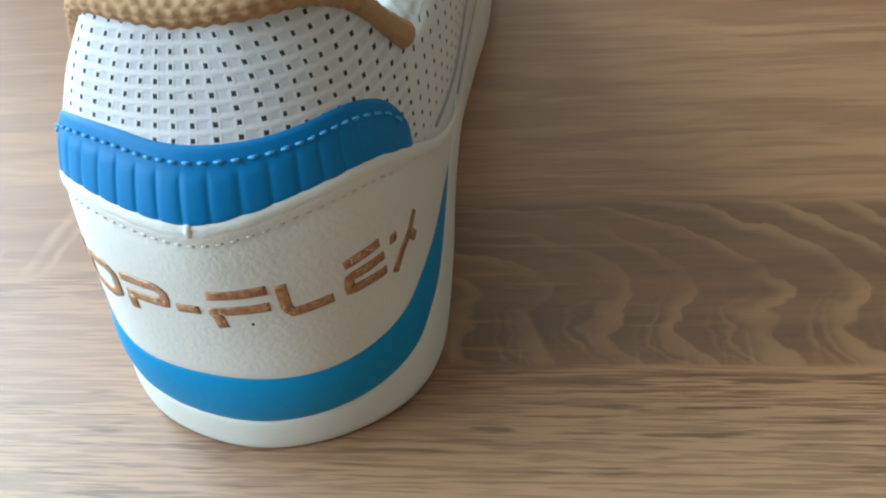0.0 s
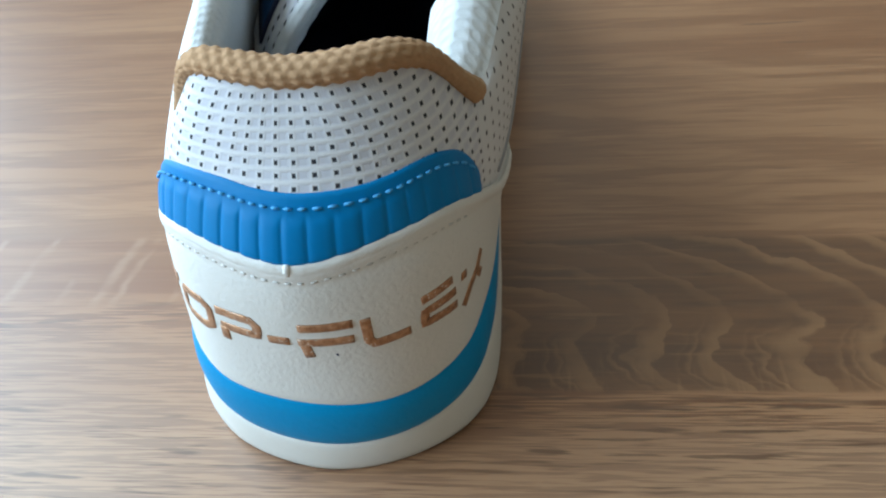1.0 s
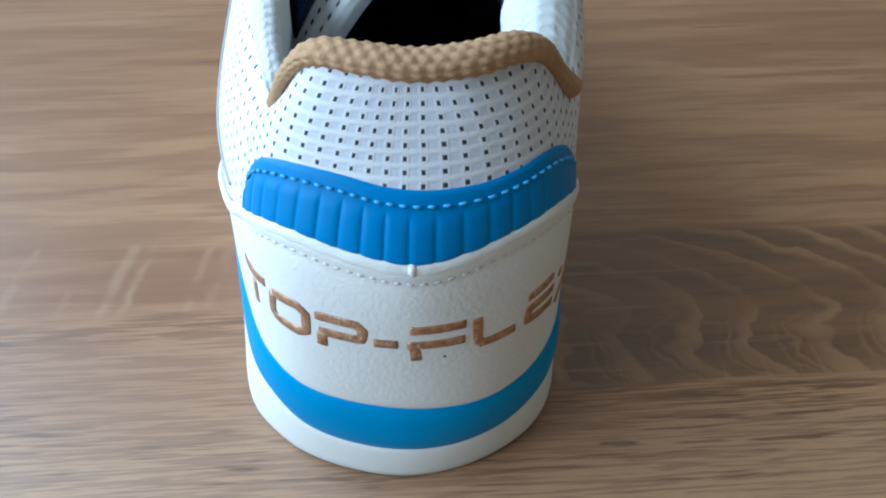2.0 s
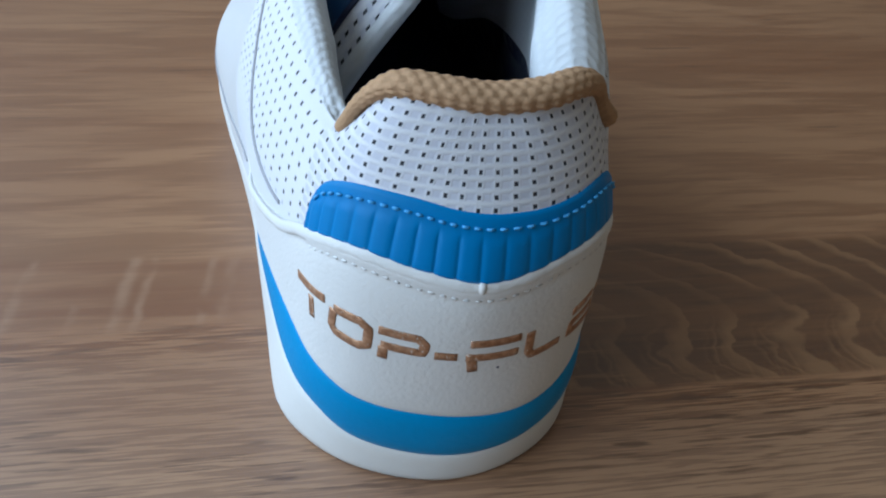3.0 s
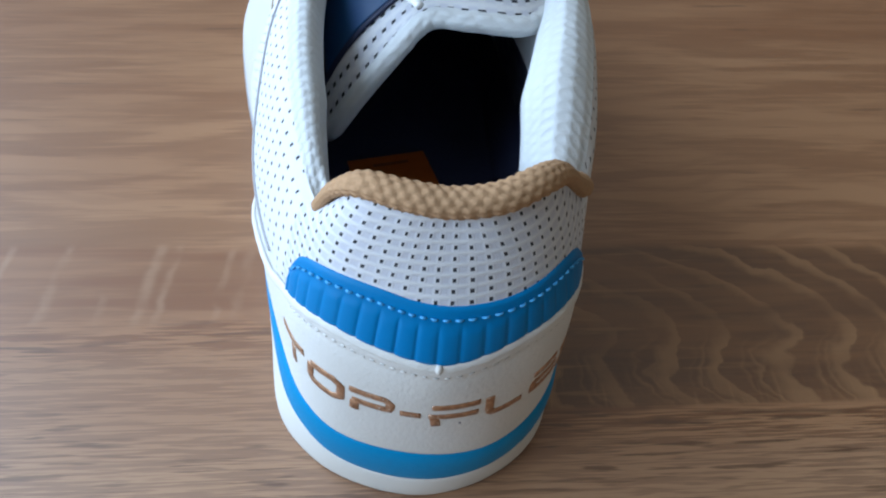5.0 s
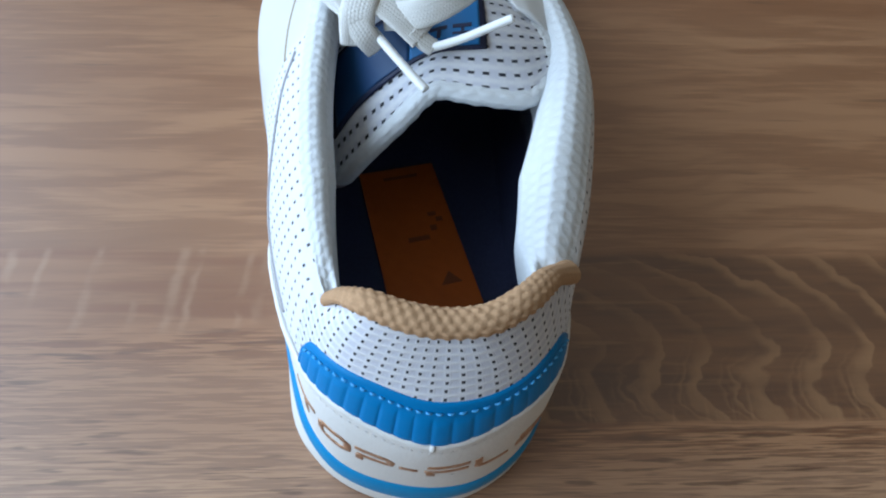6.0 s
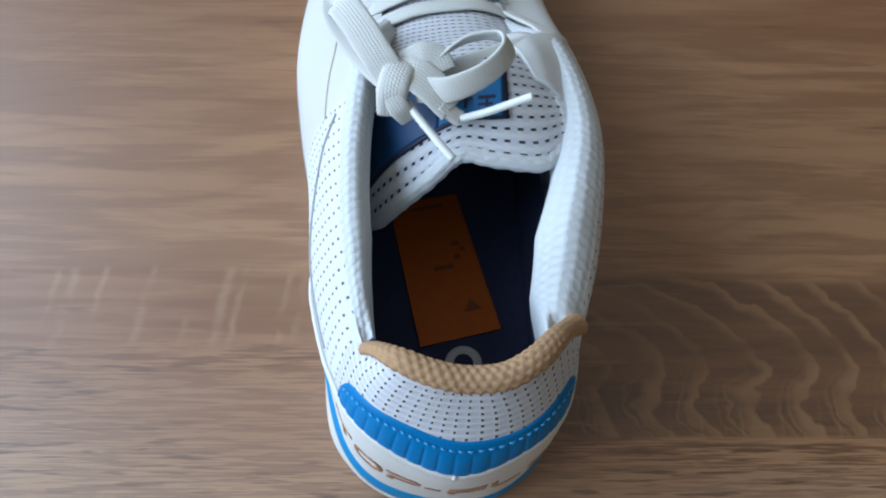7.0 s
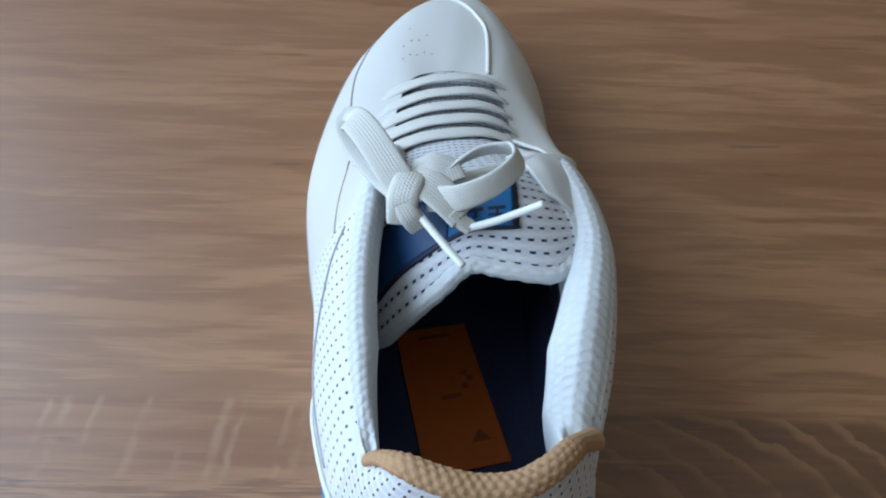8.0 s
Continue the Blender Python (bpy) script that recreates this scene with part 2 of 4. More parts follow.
def knit(name, colour, cell=3.4, depth=0.6, fade=0.0, dim=0.82):
    """A knitted pad: staggered small loops as relief. UV in millimetres."""
    m = Nodes(name)
    a, b, _ = m.split(m.place((1, 1, 1), uv=True))
    a = m.math("ADD", a, m.math("MULTIPLY", m.noise(m.place((1, 1, 1), uv=True), 0.16, 2), cell * 0.8))
    b = m.math("ADD", b, m.math("MULTIPLY", m.noise(m.place((1, 1, 1), (9, 4, 0), uv=True), 0.2, 2), cell * 0.5))
    row = m.math("FLOOR", m.math("DIVIDE", b, cell * 0.8))
    shift = m.math("MULTIPLY", m.math("MODULO", row, 2.0), 0.5)
    fa = m.math("SUBTRACT", m.math("FRACT", m.math("ADD", m.math("DIVIDE", a, cell), shift)), 0.5)
    fb = m.math("SUBTRACT", m.math("FRACT", m.math("DIVIDE", b, cell * 0.8)), 0.5)
    d = m.math("SQRT", m.math("ADD", m.math("MULTIPLY", fa, fa), m.math("MULTIPLY", fb, fb)))
    loop = m.smooth(d, 0.52, 0.12)
    grain = m.noise(m.place((1, 1, 1), uv=True), 2.5, 3)
    # dim darkens the colour between loops, painting crease shade on top of the bump
    m.colour(m.mix(m.math("ADD", m.math("MULTIPLY", loop, 0.7), m.math("MULTIPLY", grain, 0.3)), tuple(c * dim for c in colour), colour))
    m.rough(0.85, 0.25)
    if fade > 0:
        loop = m.math("MULTIPLY", loop, m.smooth(b, fade * 1.6, fade))
    m.bump(m.math("ADD", loop, m.math("MULTIPLY", grain, 0.5)), depth, 0.0007)
    return m.mat


def worn_foil():
    """Copper foil stamped on rubber: dull, streaked and rubbed off in specks."""
    m = Nodes("copper_foil")
    p = m.place()
    tone, speck = m.noise(p, 700.0, 3), m.noise(p, 1500.0, 2)
    rubbed = m.math("MULTIPLY", m.smooth(speck, 0.60, 0.68), m.smooth(m.noise(p, 130.0, 2), 0.42, 0.6))
    m.colour(m.mix(rubbed, m.mix(m.smooth(tone, 0.3, 0.7), (0.30, 0.155, 0.085), (0.50, 0.29, 0.17)), (0.62, 0.58, 0.52)))
    m.link(m.math("MULTIPLY", m.math("SUBTRACT", 1.0, rubbed), 0.62), m.bsdf.inputs["Metallic"])
    m.rough(m.math("ADD", m.math("MULTIPLY", tone, 0.25), 0.28), 0.5)
    m.bump(tone, 0.6, 0.0004)
    return m.mat


OAK = oak_print()
WALL = plain("wall_paint", (0.50, 0.425, 0.335), 0.8, 0.03, 30, 0.05)
FLOOR = plain("floor_finish", (0.30, 0.24, 0.18), 0.55, 0.1, 12, 0.05)
LEATHER = plain("white_leather", (0.585, 0.59, 0.585), 0.5, 0.03, 700, 0.18)
RUBBER = plain("white_rubber", (0.66, 0.66, 0.63), 0.55, 0.03, 500, 0.12)
COUNTER = plain("cream_rubber", (0.65, 0.65, 0.63), 0.62, 0.04, 900, 0.6)
DENT = plain("pale_thread", (0.58, 0.58, 0.57), 0.8, 0.06, 900, 0.2)
BLUE = plain("blue_rubber", (0.0, 0.23, 0.50), 0.5, 0.08, 600, 0.3, 0.22)
BLUE_SEWN = plain("blue_leatherette", (0.0, 0.165, 0.42), 0.5, 0.05, 600, 0.15, 0.22)
COPPER = worn_foil()
NAVY = plain("navy_lining", (0.046, 0.056, 0.115), 0.85, 0.25, 900, 0.3, 0.2)
ORANGE = plain("orange_print", (0.52, 0.115, 0.014), 0.6, 0.15, 300, 0.1, 0.3)
DARK_PRINT = plain("dark_print", (0.22, 0.055, 0.01), 0.6, 0.1, 300, 0.0)
AGLET = plain("clear_coated_tip", (0.78, 0.80, 0.80), 0.3, 0.03, 300, 0.05)
LABEL_SHADED = plain("shaded_blue_label", (0.002, 0.042, 0.13), 0.5, 0.1, 500, 0.1)
LABEL_BLUE = plain("blue_label", (0.005, 0.13, 0.34), 0.5, 0.05, 500, 0.1)
LABEL_NAVY = plain("navy_label", (0.008, 0.014, 0.05), 0.6, 0.08, 500, 0.1)
STITCH = plain("blue_thread", (0.055, 0.32, 0.64), 0.6, 0.05, 900, 0.2)
BROWN_SEAM = plain("brown_thread", (0.36, 0.31, 0.22), 0.8, 0.1, 900, 0.2)
SEAM = plain("grey_thread", (0.33, 0.33, 0.35), 0.8, 0.1, 900, 0.2)
GREY_LOGO = plain("white_print", (0.55, 0.55, 0.56), 0.6, 0.05, 500, 0.0)
FABRIC = mesh_fabric("white_mesh", 4.15, 0.135, ratio=0.60)
SIDE_FABRIC = mesh_fabric("white_perforated", 4.5, 0.115, ratio=0.76, woven=False, from_z=0.058)
TONGUE_FABRIC = mesh_fabric("white_tongue_mesh", 3.4, 0.15, ratio=0.92, wide=0.68, tall=1.3)
LACE = knit("white_lace", (0.62, 0.62, 0.595), 0.85, 0.3, 0.0, 0.93)
TAN = plain("tan_knit", (0.43, 0.265, 0.148), 0.85, 0.16, 1400, 0.6, 0.2)
PAD = knit("white_pad", (0.595, 0.62, 0.635), 3.0, 0.42, 6.5, 0.95)
PAD_WIDE = knit("white_pad_knit", (0.595, 0.62, 0.635), 3.0, 0.4, 9.0, 0.95)

# ---- making meshes (shoe sizes in mm) ----
MM = 0.001


def part(name, verts, faces, material, parent=None, label="", uv=None, scale=MM, smooth=True):
    """One mesh object from vertices and faces, under a thing or a part."""
    me = bpy.data.meshes.new(name)
    me.from_pydata((np.asarray(verts, float) * scale).tolist(), [], [tuple(int(i) for i in f) for f in faces])
    if uv is not None:
        layer = me.uv_layers.new(name="uv")
        flat = np.asarray(uv, float)[[l.vertex_index for l in me.loops]]
        layer.data.foreach_set("uv", flat.ravel())
    bm = bmesh.new()
    bm.from_mesh(me)
    bmesh.ops.recalc_face_normals(bm, faces=bm.faces)
    bm.to_mesh(me)
    bm.free()
    if smooth:
        me.polygons.foreach_set("use_smooth", [True] * len(me.polygons))
    me.materials.append(material)
    ob = new(name, me)
    if parent is not None:
        ob.parent = parent
    if label:
        tagged(ob, label)
    return ob


def grid_faces(nu, nv, wrap_u=False, wrap_v=False, start=0):
    out = []
    for i in range(nu if wrap_u else nu - 1):
        for j in range(nv if wrap_v else nv - 1):
            k, l = (i + 1) % nu, (j + 1) % nv
            out.append((start + i * nv + j, start + k * nv + j, start + k * nv + l, start + i * nv + l))
    return out


def tube(centres, radii, sides=12, squash=(1.0, 1.0), up=(0, 0, 1), relief=None):
    """A tube along centres; squash flattens it into a ribbon; relief(i, a) adds to the radius. Returns verts and faces."""
    c = np.asarray(centres, float)
    n = len(c)
    tang = np.gradient(c, axis=0)
    tang /= np.linalg.norm(tang, axis=1)[:, None]
    ups = np.asarray(up, float)
    ups = np.tile(ups, (n, 1)) if ups.ndim == 1 else ups
    verts = []
    for i in range(n):
        side = np.cross(tang[i], ups[i])
        side /= max(np.linalg.norm(side), 1e-6)
        over = np.cross(side, tang[i])
        for k in range(sides):
            a = 2 * math.pi * k / sides
            r = radii[i] + (relief(i, a) if relief else 0.0)
            ca, sa = math.cos(a), math.sin(a)
            if squash[1] < 0.5:
                ca, sa = math.copysign(abs(ca) ** 0.6, ca), math.copysign(abs(sa) ** 0.6, sa)
            verts.append(c[i] + side * (ca * r * squash[0]) + over * (sa * r * squash[1]))
    faces = grid_faces(n, sides, wrap_v=True)
    faces += [tuple(range(sides))[::-1], tuple(range((n - 1) * sides, n * sides))]
    return verts, faces


def box(lo, hi):
    v = [(x, y, z) for x in (lo[0], hi[0]) for y in (lo[1], hi[1]) for z in (lo[2], hi[2])]
    return v, [(0, 1, 3, 2), (4, 6, 7, 5), (0, 4, 5, 1), (2, 3, 7, 6), (0, 2, 6, 4), (1, 5, 7, 3)]


def boxes(name, spans, material, parent=None, label=""):
    verts, faces = [], []
    for lo, hi in spans:
        v, f = box(lo, hi)
        faces += [tuple(i + len(verts) for i in q) for q in f]
        verts += v
    return part(name, verts, faces, material, parent, label, scale=1.0, smooth=False)


# ---- the room: plain walls with one window, and the table ----
X0, X1, Y0, Y1, Z0, Z1 = -1.05, 2.2, -1.9, 1.7, FLOOR_Z, 1.76
tagged(boxes("floor", [((X0 - 0.1, Y0 - 0.1, Z0 - 0.1), (X1 + 0.1, Y1 + 0.1, Z0))], FLOOR), "plain brown floor of the room", "floor", kind="structure")
tagged(boxes("ceiling", [((X0 - 0.1, Y0 - 0.1, Z1), (X1 + 0.1, Y1 + 0.1, Z1 + 0.1))], WALL), "plain cream painted ceiling", "ceiling", kind="structure")
tagged(boxes("wall_north", [((X0, Y1, Z0), (X1, Y1 + 0.1, Z1))], WALL), "plain cream painted wall", "wall", kind="structure")
tagged(boxes("wall_south", [((X0, Y0 - 0.1, Z0), (X1, Y0, Z1))], WALL), "plain cream painted wall", "wall", kind="structure")
tagged(boxes("wall_east", [((X1, Y0 - 0.1, Z0), (X1 + 0.1, Y1 + 0.1, Z1))], WALL), "plain cream painted wall", "wall", kind="structure")
WY0, WY1, WZ0, WZ1 = -1.02, 1.31, 0.1, 1.7
tagged(boxes("wall_west", [((X0 - 0.1, Y0 - 0.1, Z0), (X0, WY0, Z1)), ((X0 - 0.1, WY1, Z0), (X0, Y1 + 0.1, Z1)),
                           ((X0 - 0.1, WY0, Z0), (X0, WY1, WZ0)), ((X0 - 0.1, WY0, WZ1), (X0, WY1, Z1))], WALL),
       "cream painted wall with a window opening", "wall", kind="structure")

table = tagged(new("table"), "table with a light oak laminate top", "table")
table.location = (0.05, 0.2, FLOOR_Z)


def rounded_slab(lo, hi, r):
    """A slab with rounded upper and lower edges."""
    bm = bmesh.new()
    bmesh.ops.create_cube(bm, size=1.0)
    for v in bm.verts:
        v.co = [lo[k] + (v.co[k] + 0.5) * (hi[k] - lo[k]) for k in range(3)]
    bmesh.ops.bevel(bm, geom=bm.edges[:], offset=r, segments=3, affect="EDGES", profile=0.5)
    bm.verts.ensure_lookup_table()
    v = [tuple(q.co) for q in bm.verts]
    bm.verts.index_update()
    f = [tuple(q.index for q in face.verts) for face in bm.faces]
    bm.free()
    return v, f


_v, _f = rounded_slab((-0.75, -0.6, -0.028), (0.85, 0.75, 0.0), 0.002)
top = part("tabletop", [(x, y, z) for x, y, z in _v], _f, OAK, table, "oak-patterned laminate tabletop", scale=1.0, smooth=False)
top.matrix_parent_inverse = Matrix.Translation((-0.05, -0.2, -FLOOR_Z))
for _x in (-0.68, 0.78):
    for _y in (-0.53, 0.68):
        _v, _f = rounded_slab((_x - 0.025, _y - 0.025, FLOOR_Z), (_x + 0.025, _y + 0.025, -0.0285), 0.003)
        leg = part("leg", _v, _f, FLOOR, table, scale=1.0, smooth=False)
        leg.matrix_parent_inverse = Matrix.Translation((-0.05, -0.2, -FLOOR_Z))


# ---- the shoe's form: level lines from the sole up to the collar and down into the lining (mm) ----
# Each line runs from the middle of the heel along the left flank to the toe and back along the right flank.
SOLE_LINE = [(-3, 0.9, 0), (-20, 5.3, 0), (-33, 14.5, 0), (-42, 30, 0), (-44, 60, 0), (-46, 95, 0), (-50, 130, 0), (-56, 170, 0),
             (-54, 215, 0), (-44, 262, 1), (-26, 292, 3), (2, 308, 4), (23.5, 296, 3), (36.8, 255, 1), (39.4, 210, 0), (36, 170, 0),
             (33, 130, 0), (33.5, 95, 0), (35.3, 60, 0), (34.9, 31, 0), (28.4, 15, 0), (14, 4.5, 0)]
WALL_LINE = [(-1, -0.9, 30), (-20, 3.4, 30), (-31.5, 12.6, 30), (-38, 28.5, 31), (-45, 60, 32), (-48, 95, 31), (-54.5, 130, 30), (-59, 170, 28),
             (-56, 215, 25), (-45, 264, 21), (-26, 295, 20), (2, 311, 20), (23.5, 300, 20), (37.8, 257, 21), (41.4, 210, 25), (38.6, 170, 28),
             (37, 130, 30), (36, 95, 31), (35.8, 60, 32), (34.2, 30.5, 31), (28.4, 13.6, 30), (15.2, 2.2, 30)]
RIM_LINE = [(-1, -2.6, 63), (-18.5, 3, 63), (-29.5, 12, 63), (-35.9, 26, 62), (-44.8, 60, 60), (-48.2, 95, 58), (-52.5, 130, 52), (-56, 168, 44),
            (-51, 212, 38), (-41, 258, 33), (-24, 288, 31), (2, 304, 31), (20.8, 293, 31), (32.8, 253, 36), (36.2, 210, 42), (37.8, 170, 49),
            (38.2, 130, 57), (40.5, 95, 60), (40, 60, 61), (35.0, 30, 62), (28.7, 12.3, 63), (16, 2.2, 63)]
QUARTER_LINE = [(0, 6, 83), (-14.5, 9, 83), (-25, 16.2, 83), (-31.5, 30, 79), (-39, 60, 79), (-42, 95, 81), (-42, 130, 76), (-41, 168, 62),
                (-40, 212, 50), (-30, 255, 45), (-17, 280, 43), (2, 292, 42), (15, 280, 43), (23, 250, 47), (27, 210, 54), (34, 170, 65),
                (39.6, 130, 82), (44.2, 95, 85), (41.3, 60, 81), (34.0, 33, 76), (25.6, 17, 82), (15, 8.5, 83)]
COLLAR_LINE = [(0.5, 12.5, 97), (-9, 13.5, 97.8), (-18.0, 18.5, 97.6), (-27.5, 30, 83.5), (-34, 60, 89), (-35, 92, 95), (-31, 124, 97), (-25, 152, 77),
               (-24, 185, 66), (-19, 208, 60), (-10, 216, 57.5), (-3, 217, 57.5), (5, 216, 57.5), (13, 208, 60), (17, 185, 66), (20, 152, 77),
               (33, 126, 95.5), (41.2, 93, 97.2), (38.6, 60, 90.2), (33.4, 38.5, 80.5), (21.8, 22.0, 95.6), (10, 13.5, 97.4)]


def curve_through(points, n):
    """A closed smooth curve through control points, n samples between each two."""
    p = np.array(points, float)
    t = np.linspace(0, 1, n, endpoint=False)[None, :, None]
    a, b, c, d = (np.roll(p, k, 0)[:, None, :] for k in (1, 0, -1, -2))
    q = 0.5 * (2 * b + (c - a) * t + (2 * a - 5 * b + 4 * c - d) * t * t + (3 * b - a - 3 * c + d) * t ** 3)
    return q.reshape(-1, 3)


def open_curve(points, n):
    """A smooth open curve through control points, n samples between each two."""
    p = np.array(points, float)
    p = np.vstack([2 * p[0] - p[1], p, 2 * p[-1] - p[-2]])
    t = np.linspace(0, 1, n, endpoint=False)[None, :, None]
    a, b, c, d = (p[k:len(p) - 3 + k][:, None, :] for k in range(4))
    q = 0.5 * (2 * b + (c - a) * t + (2 * a - 5 * b + 4 * c - d) * t * t + (3 * b - a - 3 * c + d) * t ** 3)
    return np.vstack([q.reshape(-1, p.shape[1]), p[-2:-1]])


PER = 12                                   # samples between two control stations
LEVELS = [curve_through(line, PER) for line in (SOLE_LINE, WALL_LINE, RIM_LINE, QUARTER_LINE, COLLAR_LINE)]
N_U = len(LEVELS[0])
# arc length from the middle of the heel, negative along the left flank
_step = np.linalg.norm(np.diff(np.vstack([LEVELS[1], LEVELS[1][:1]]), axis=0), axis=1)
ARC = np.concatenate([[0], np.cumsum(_step)[:-1]])
ROUND = float(_step.sum())
COLUMNS = np.stack([open_curve(np.array([lv[i] for lv in LEVELS]), 10) for i in range(N_U)])   # u, v, xyz


def column_at(s):
    """The flank's outline, from the sole to the collar, at arc length s (left negative)."""
    a = (-s) % ROUND
    i = int(np.searchsorted(ARC, a, side="right") - 1)
    j = (i + 1) % N_U
    w = (a - ARC[i]) / _step[i]
    return COLUMNS[i] * (1 - w) + COLUMNS[j] * w


def flank(s, z):
    """A point of the shoe's flank at arc length s and height z."""
    c = column_at(s)
    k = min(max(int(np.searchsorted(c[:, 2], z)) - 1, 0), len(c) - 2)
    w = (z - c[k, 2]) / max(c[k + 1, 2] - c[k, 2], 1e-6)
    return c[k] * (1 - w) + c[k + 1] * w


def flank_normal(s, z):
    ds = flank(s + 1, z) - flank(s - 1, z)
    dz = flank(s, z + 1) - flank(s, z - 1)
    n = np.cross(ds, dz)
    return n / max(np.linalg.norm(n), 1e-9)


# ---- the shoe ----
shoe = tagged(new("sneaker"), "white laced sneaker with blue heel trim, on the oak table", "shoe")


def ease(x, lo, hi):
    t = min(max((x - lo) / (hi - lo), 0.0), 1.0)
    return t * t * (3 - 2 * t)


def shell(name, s0, s1, n, low, high, rows, lift, material, parent, label="", edge=0.12, ends=0.04, uv=False):
    """A piece lying on the flank from arc length s0 to s1 between two heights, raised by lift(s, w) with rounded borders."""
    ss = np.linspace(s0, s1, n)
    ws = 0.5 - 0.5 * np.cos(np.linspace(0, math.pi, rows))
    verts, uvs = [], []
    for s in ss:
        lo, hi = low(s), high(s)
        q = (s - s0) / (s1 - s0)
        for w in ws:
            z = lo + (hi - lo) * w
            round_off = min(ease(w, 0, edge), ease(1 - w, 0, edge), ease(q, 0, ends), ease(1 - q, 0, ends)) if ends else min(ease(w, 0, edge), ease(1 - w, 0, edge))
            p = flank(s, z)
            verts.append(p + flank_normal(s, z) * (lift(s, w) * (0.15 + 0.85 * math.sqrt(round_off)) - 0.6 * (round_off < 1e-6)))
            uvs.append((s, z))
    return part(name, verts, grid_faces(n, rows), material, parent, label, uv=uvs if uv else None)


def smooth_along(points):
    c = open_curve(points, 12)
    return lambda s: float(np.interp(s, c[:, 0], c[:, 1]))


# upper: quarters of mesh round the heel, smooth leather in front
def upper_piece(name, i0, i1, j0, material, label, uv=True):
    idx = [i % N_U for i in range(i0, i1 + 1)]
    nv = COLUMNS.shape[1] - j0
    verts = COLUMNS[idx][:, j0:].reshape(-1, 3)
    arc = np.array([-ARC[i] if i <= N_U // 2 else ROUND - ARC[i] for i in idx])
    uvs = np.stack([np.repeat(arc, nv), verts[:, 2]], -1)
    uvs[:, 1] = verts[:, 2] * 1.12
    return part(name, verts, grid_faces(len(idx), nv), material, shoe, label, uv=uvs)


SIDE_L, SIDE_R = 5 * PER + 4, N_U - 5 * PER - 4
HEEL_L, HEEL_R = 3 * PER, N_U - 3 * PER
upper_piece("heel_mesh", HEEL_R - N_U, HEEL_L, 14, FABRIC, "white woven mesh with dark holes")
upper_piece("quarter", HEEL_L, SIDE_L, 0, SIDE_FABRIC, "white perforated side")
upper_piece("quarter", SIDE_R, HEEL_R, 0, SIDE_FABRIC, "white perforated side")
upper_piece("vamp", SIDE_L, SIDE_R, 0, LEATHER, "smooth white leather toe")

# sole
rim_height = smooth_along([(-120, 44), (-92, 46.5), (-75, 50.5), (-60, 56.2), (-48, 63), (-30, 68), (-15, 67.3), (0, 66), (9, 66.8), (20, 68.5), (34, 68.6), (46, 64), (60, 57), (75, 51.5), (92, 47.5), (120, 44)])
stripe_low = smooth_along([(-110, 30), (-80, 25), (-52, 18.5), (-36, 16), (-23, 12.2), (0, 10.7), (20, 11.4), (32, 13.2), (42, 15.5), (50, 18.5), (80, 25), (110, 30)])
stripe_high = smooth_along([(-110, 31), (-80, 33), (-52, 31.5), (-36, 29.3), (-23, 26.6), (0, 25.0), (20, 24.6), (36, 27.3), (50, 31.5), (80, 33), (110, 31)])
shell("outsole", -ROUND / 2, ROUND / 2, 260, lambda s: 0.4, lambda s: stripe_low(s) if abs(s) < 110 else 24.0 - 5.0 * ease(abs(s), 200, 300), 10,
      lambda s, w: 0.6, RUBBER, shoe, "white rubber outsole", 0.25, 0)
shell("heel_stripe", -88, 88, 140, lambda s: stripe_low(s) - 0.4, lambda s: stripe_high(s) + 0.4, 12, lambda s, w: 0.1 + 1.2 * math.sin(math.pi * w) ** 0.5 - 0.6 * ease(abs(w - 0.36), 0.06, 0.0), BLUE, shoe, "bright blue rubber stripe", 0.2, 0.3)
counter = shell("heel_counter", -118, 118, 200, lambda s: stripe_high(s) - 0.2, rim_height, 30, lambda s, w: (0.45 + 0.5 * ease(w, 0.90, 0.93) - 0.3 * ease(abs(w - 0.885), 0.035, 0.0)) * (1 - ease(abs(s), 76, 114)), COUNTER, shoe, "matt cream-white heel counter", 0.06, 0.06)
bottom = LEVELS[0]
part("tread", np.vstack([bottom * (0.99, 0.995, 0) + (0, 0, 0.3), bottom * (0.99, 0.995, 0) + (0, 0, 3.3)]),
     grid_faces(2, N_U, wrap_v=True) + [tuple(range(N_U)), tuple(range(N_U, 2 * N_U))], RUBBER, shoe)
# raised lip along the counter's upper edge
_ss = np.linspace(-100, 100, 170)
_rise = [0.35 + 0.6 * ease(abs(s), 42, 62) - 1.6 * ease(abs(s), 84, 100) for s in _ss]
_v, _f = tube([flank(s, rim_height(s) - 1.3) + flank_normal(s, rim_height(s) - 1.3) * h for s, h in zip(_ss, _rise)], [0.85 + 0.05 * math.sin(s * 0.9) for s in _ss], 12,
              (1.75, 0.9), up=np.array([flank_normal(s, rim_height(s) - 1.3) for s in _ss]))
part("counter_lip", _v, _f, COUNTER, shoe)
_v, _f = tube([flank(-0.5, z) + flank_normal(0, z) * 0.7 for z in np.linspace(63.8, 66.2, 6)], [0.5, 0.8, 0.9, 0.9, 0.8, 0.5], 8)
part("mould_nub", _v, _f, COUNTER, shoe)
# sunk stitching in the groove below the lip
for _s in np.arange(-44, 40, 2.5):
    _pts = [flank(_s + 1.3 * q, rim_height(_s + 1.3 * q) - 4.3) + flank_normal(_s, rim_height(_s) - 4.3) * 0.28 for q in np.linspace(0, 1, 4)]
    _v, _f = tube(_pts, [0.16, 0.3, 0.3, 0.16], 6)
    part("stitch", _v, _f, DENT, counter, "sunk pale stitch")

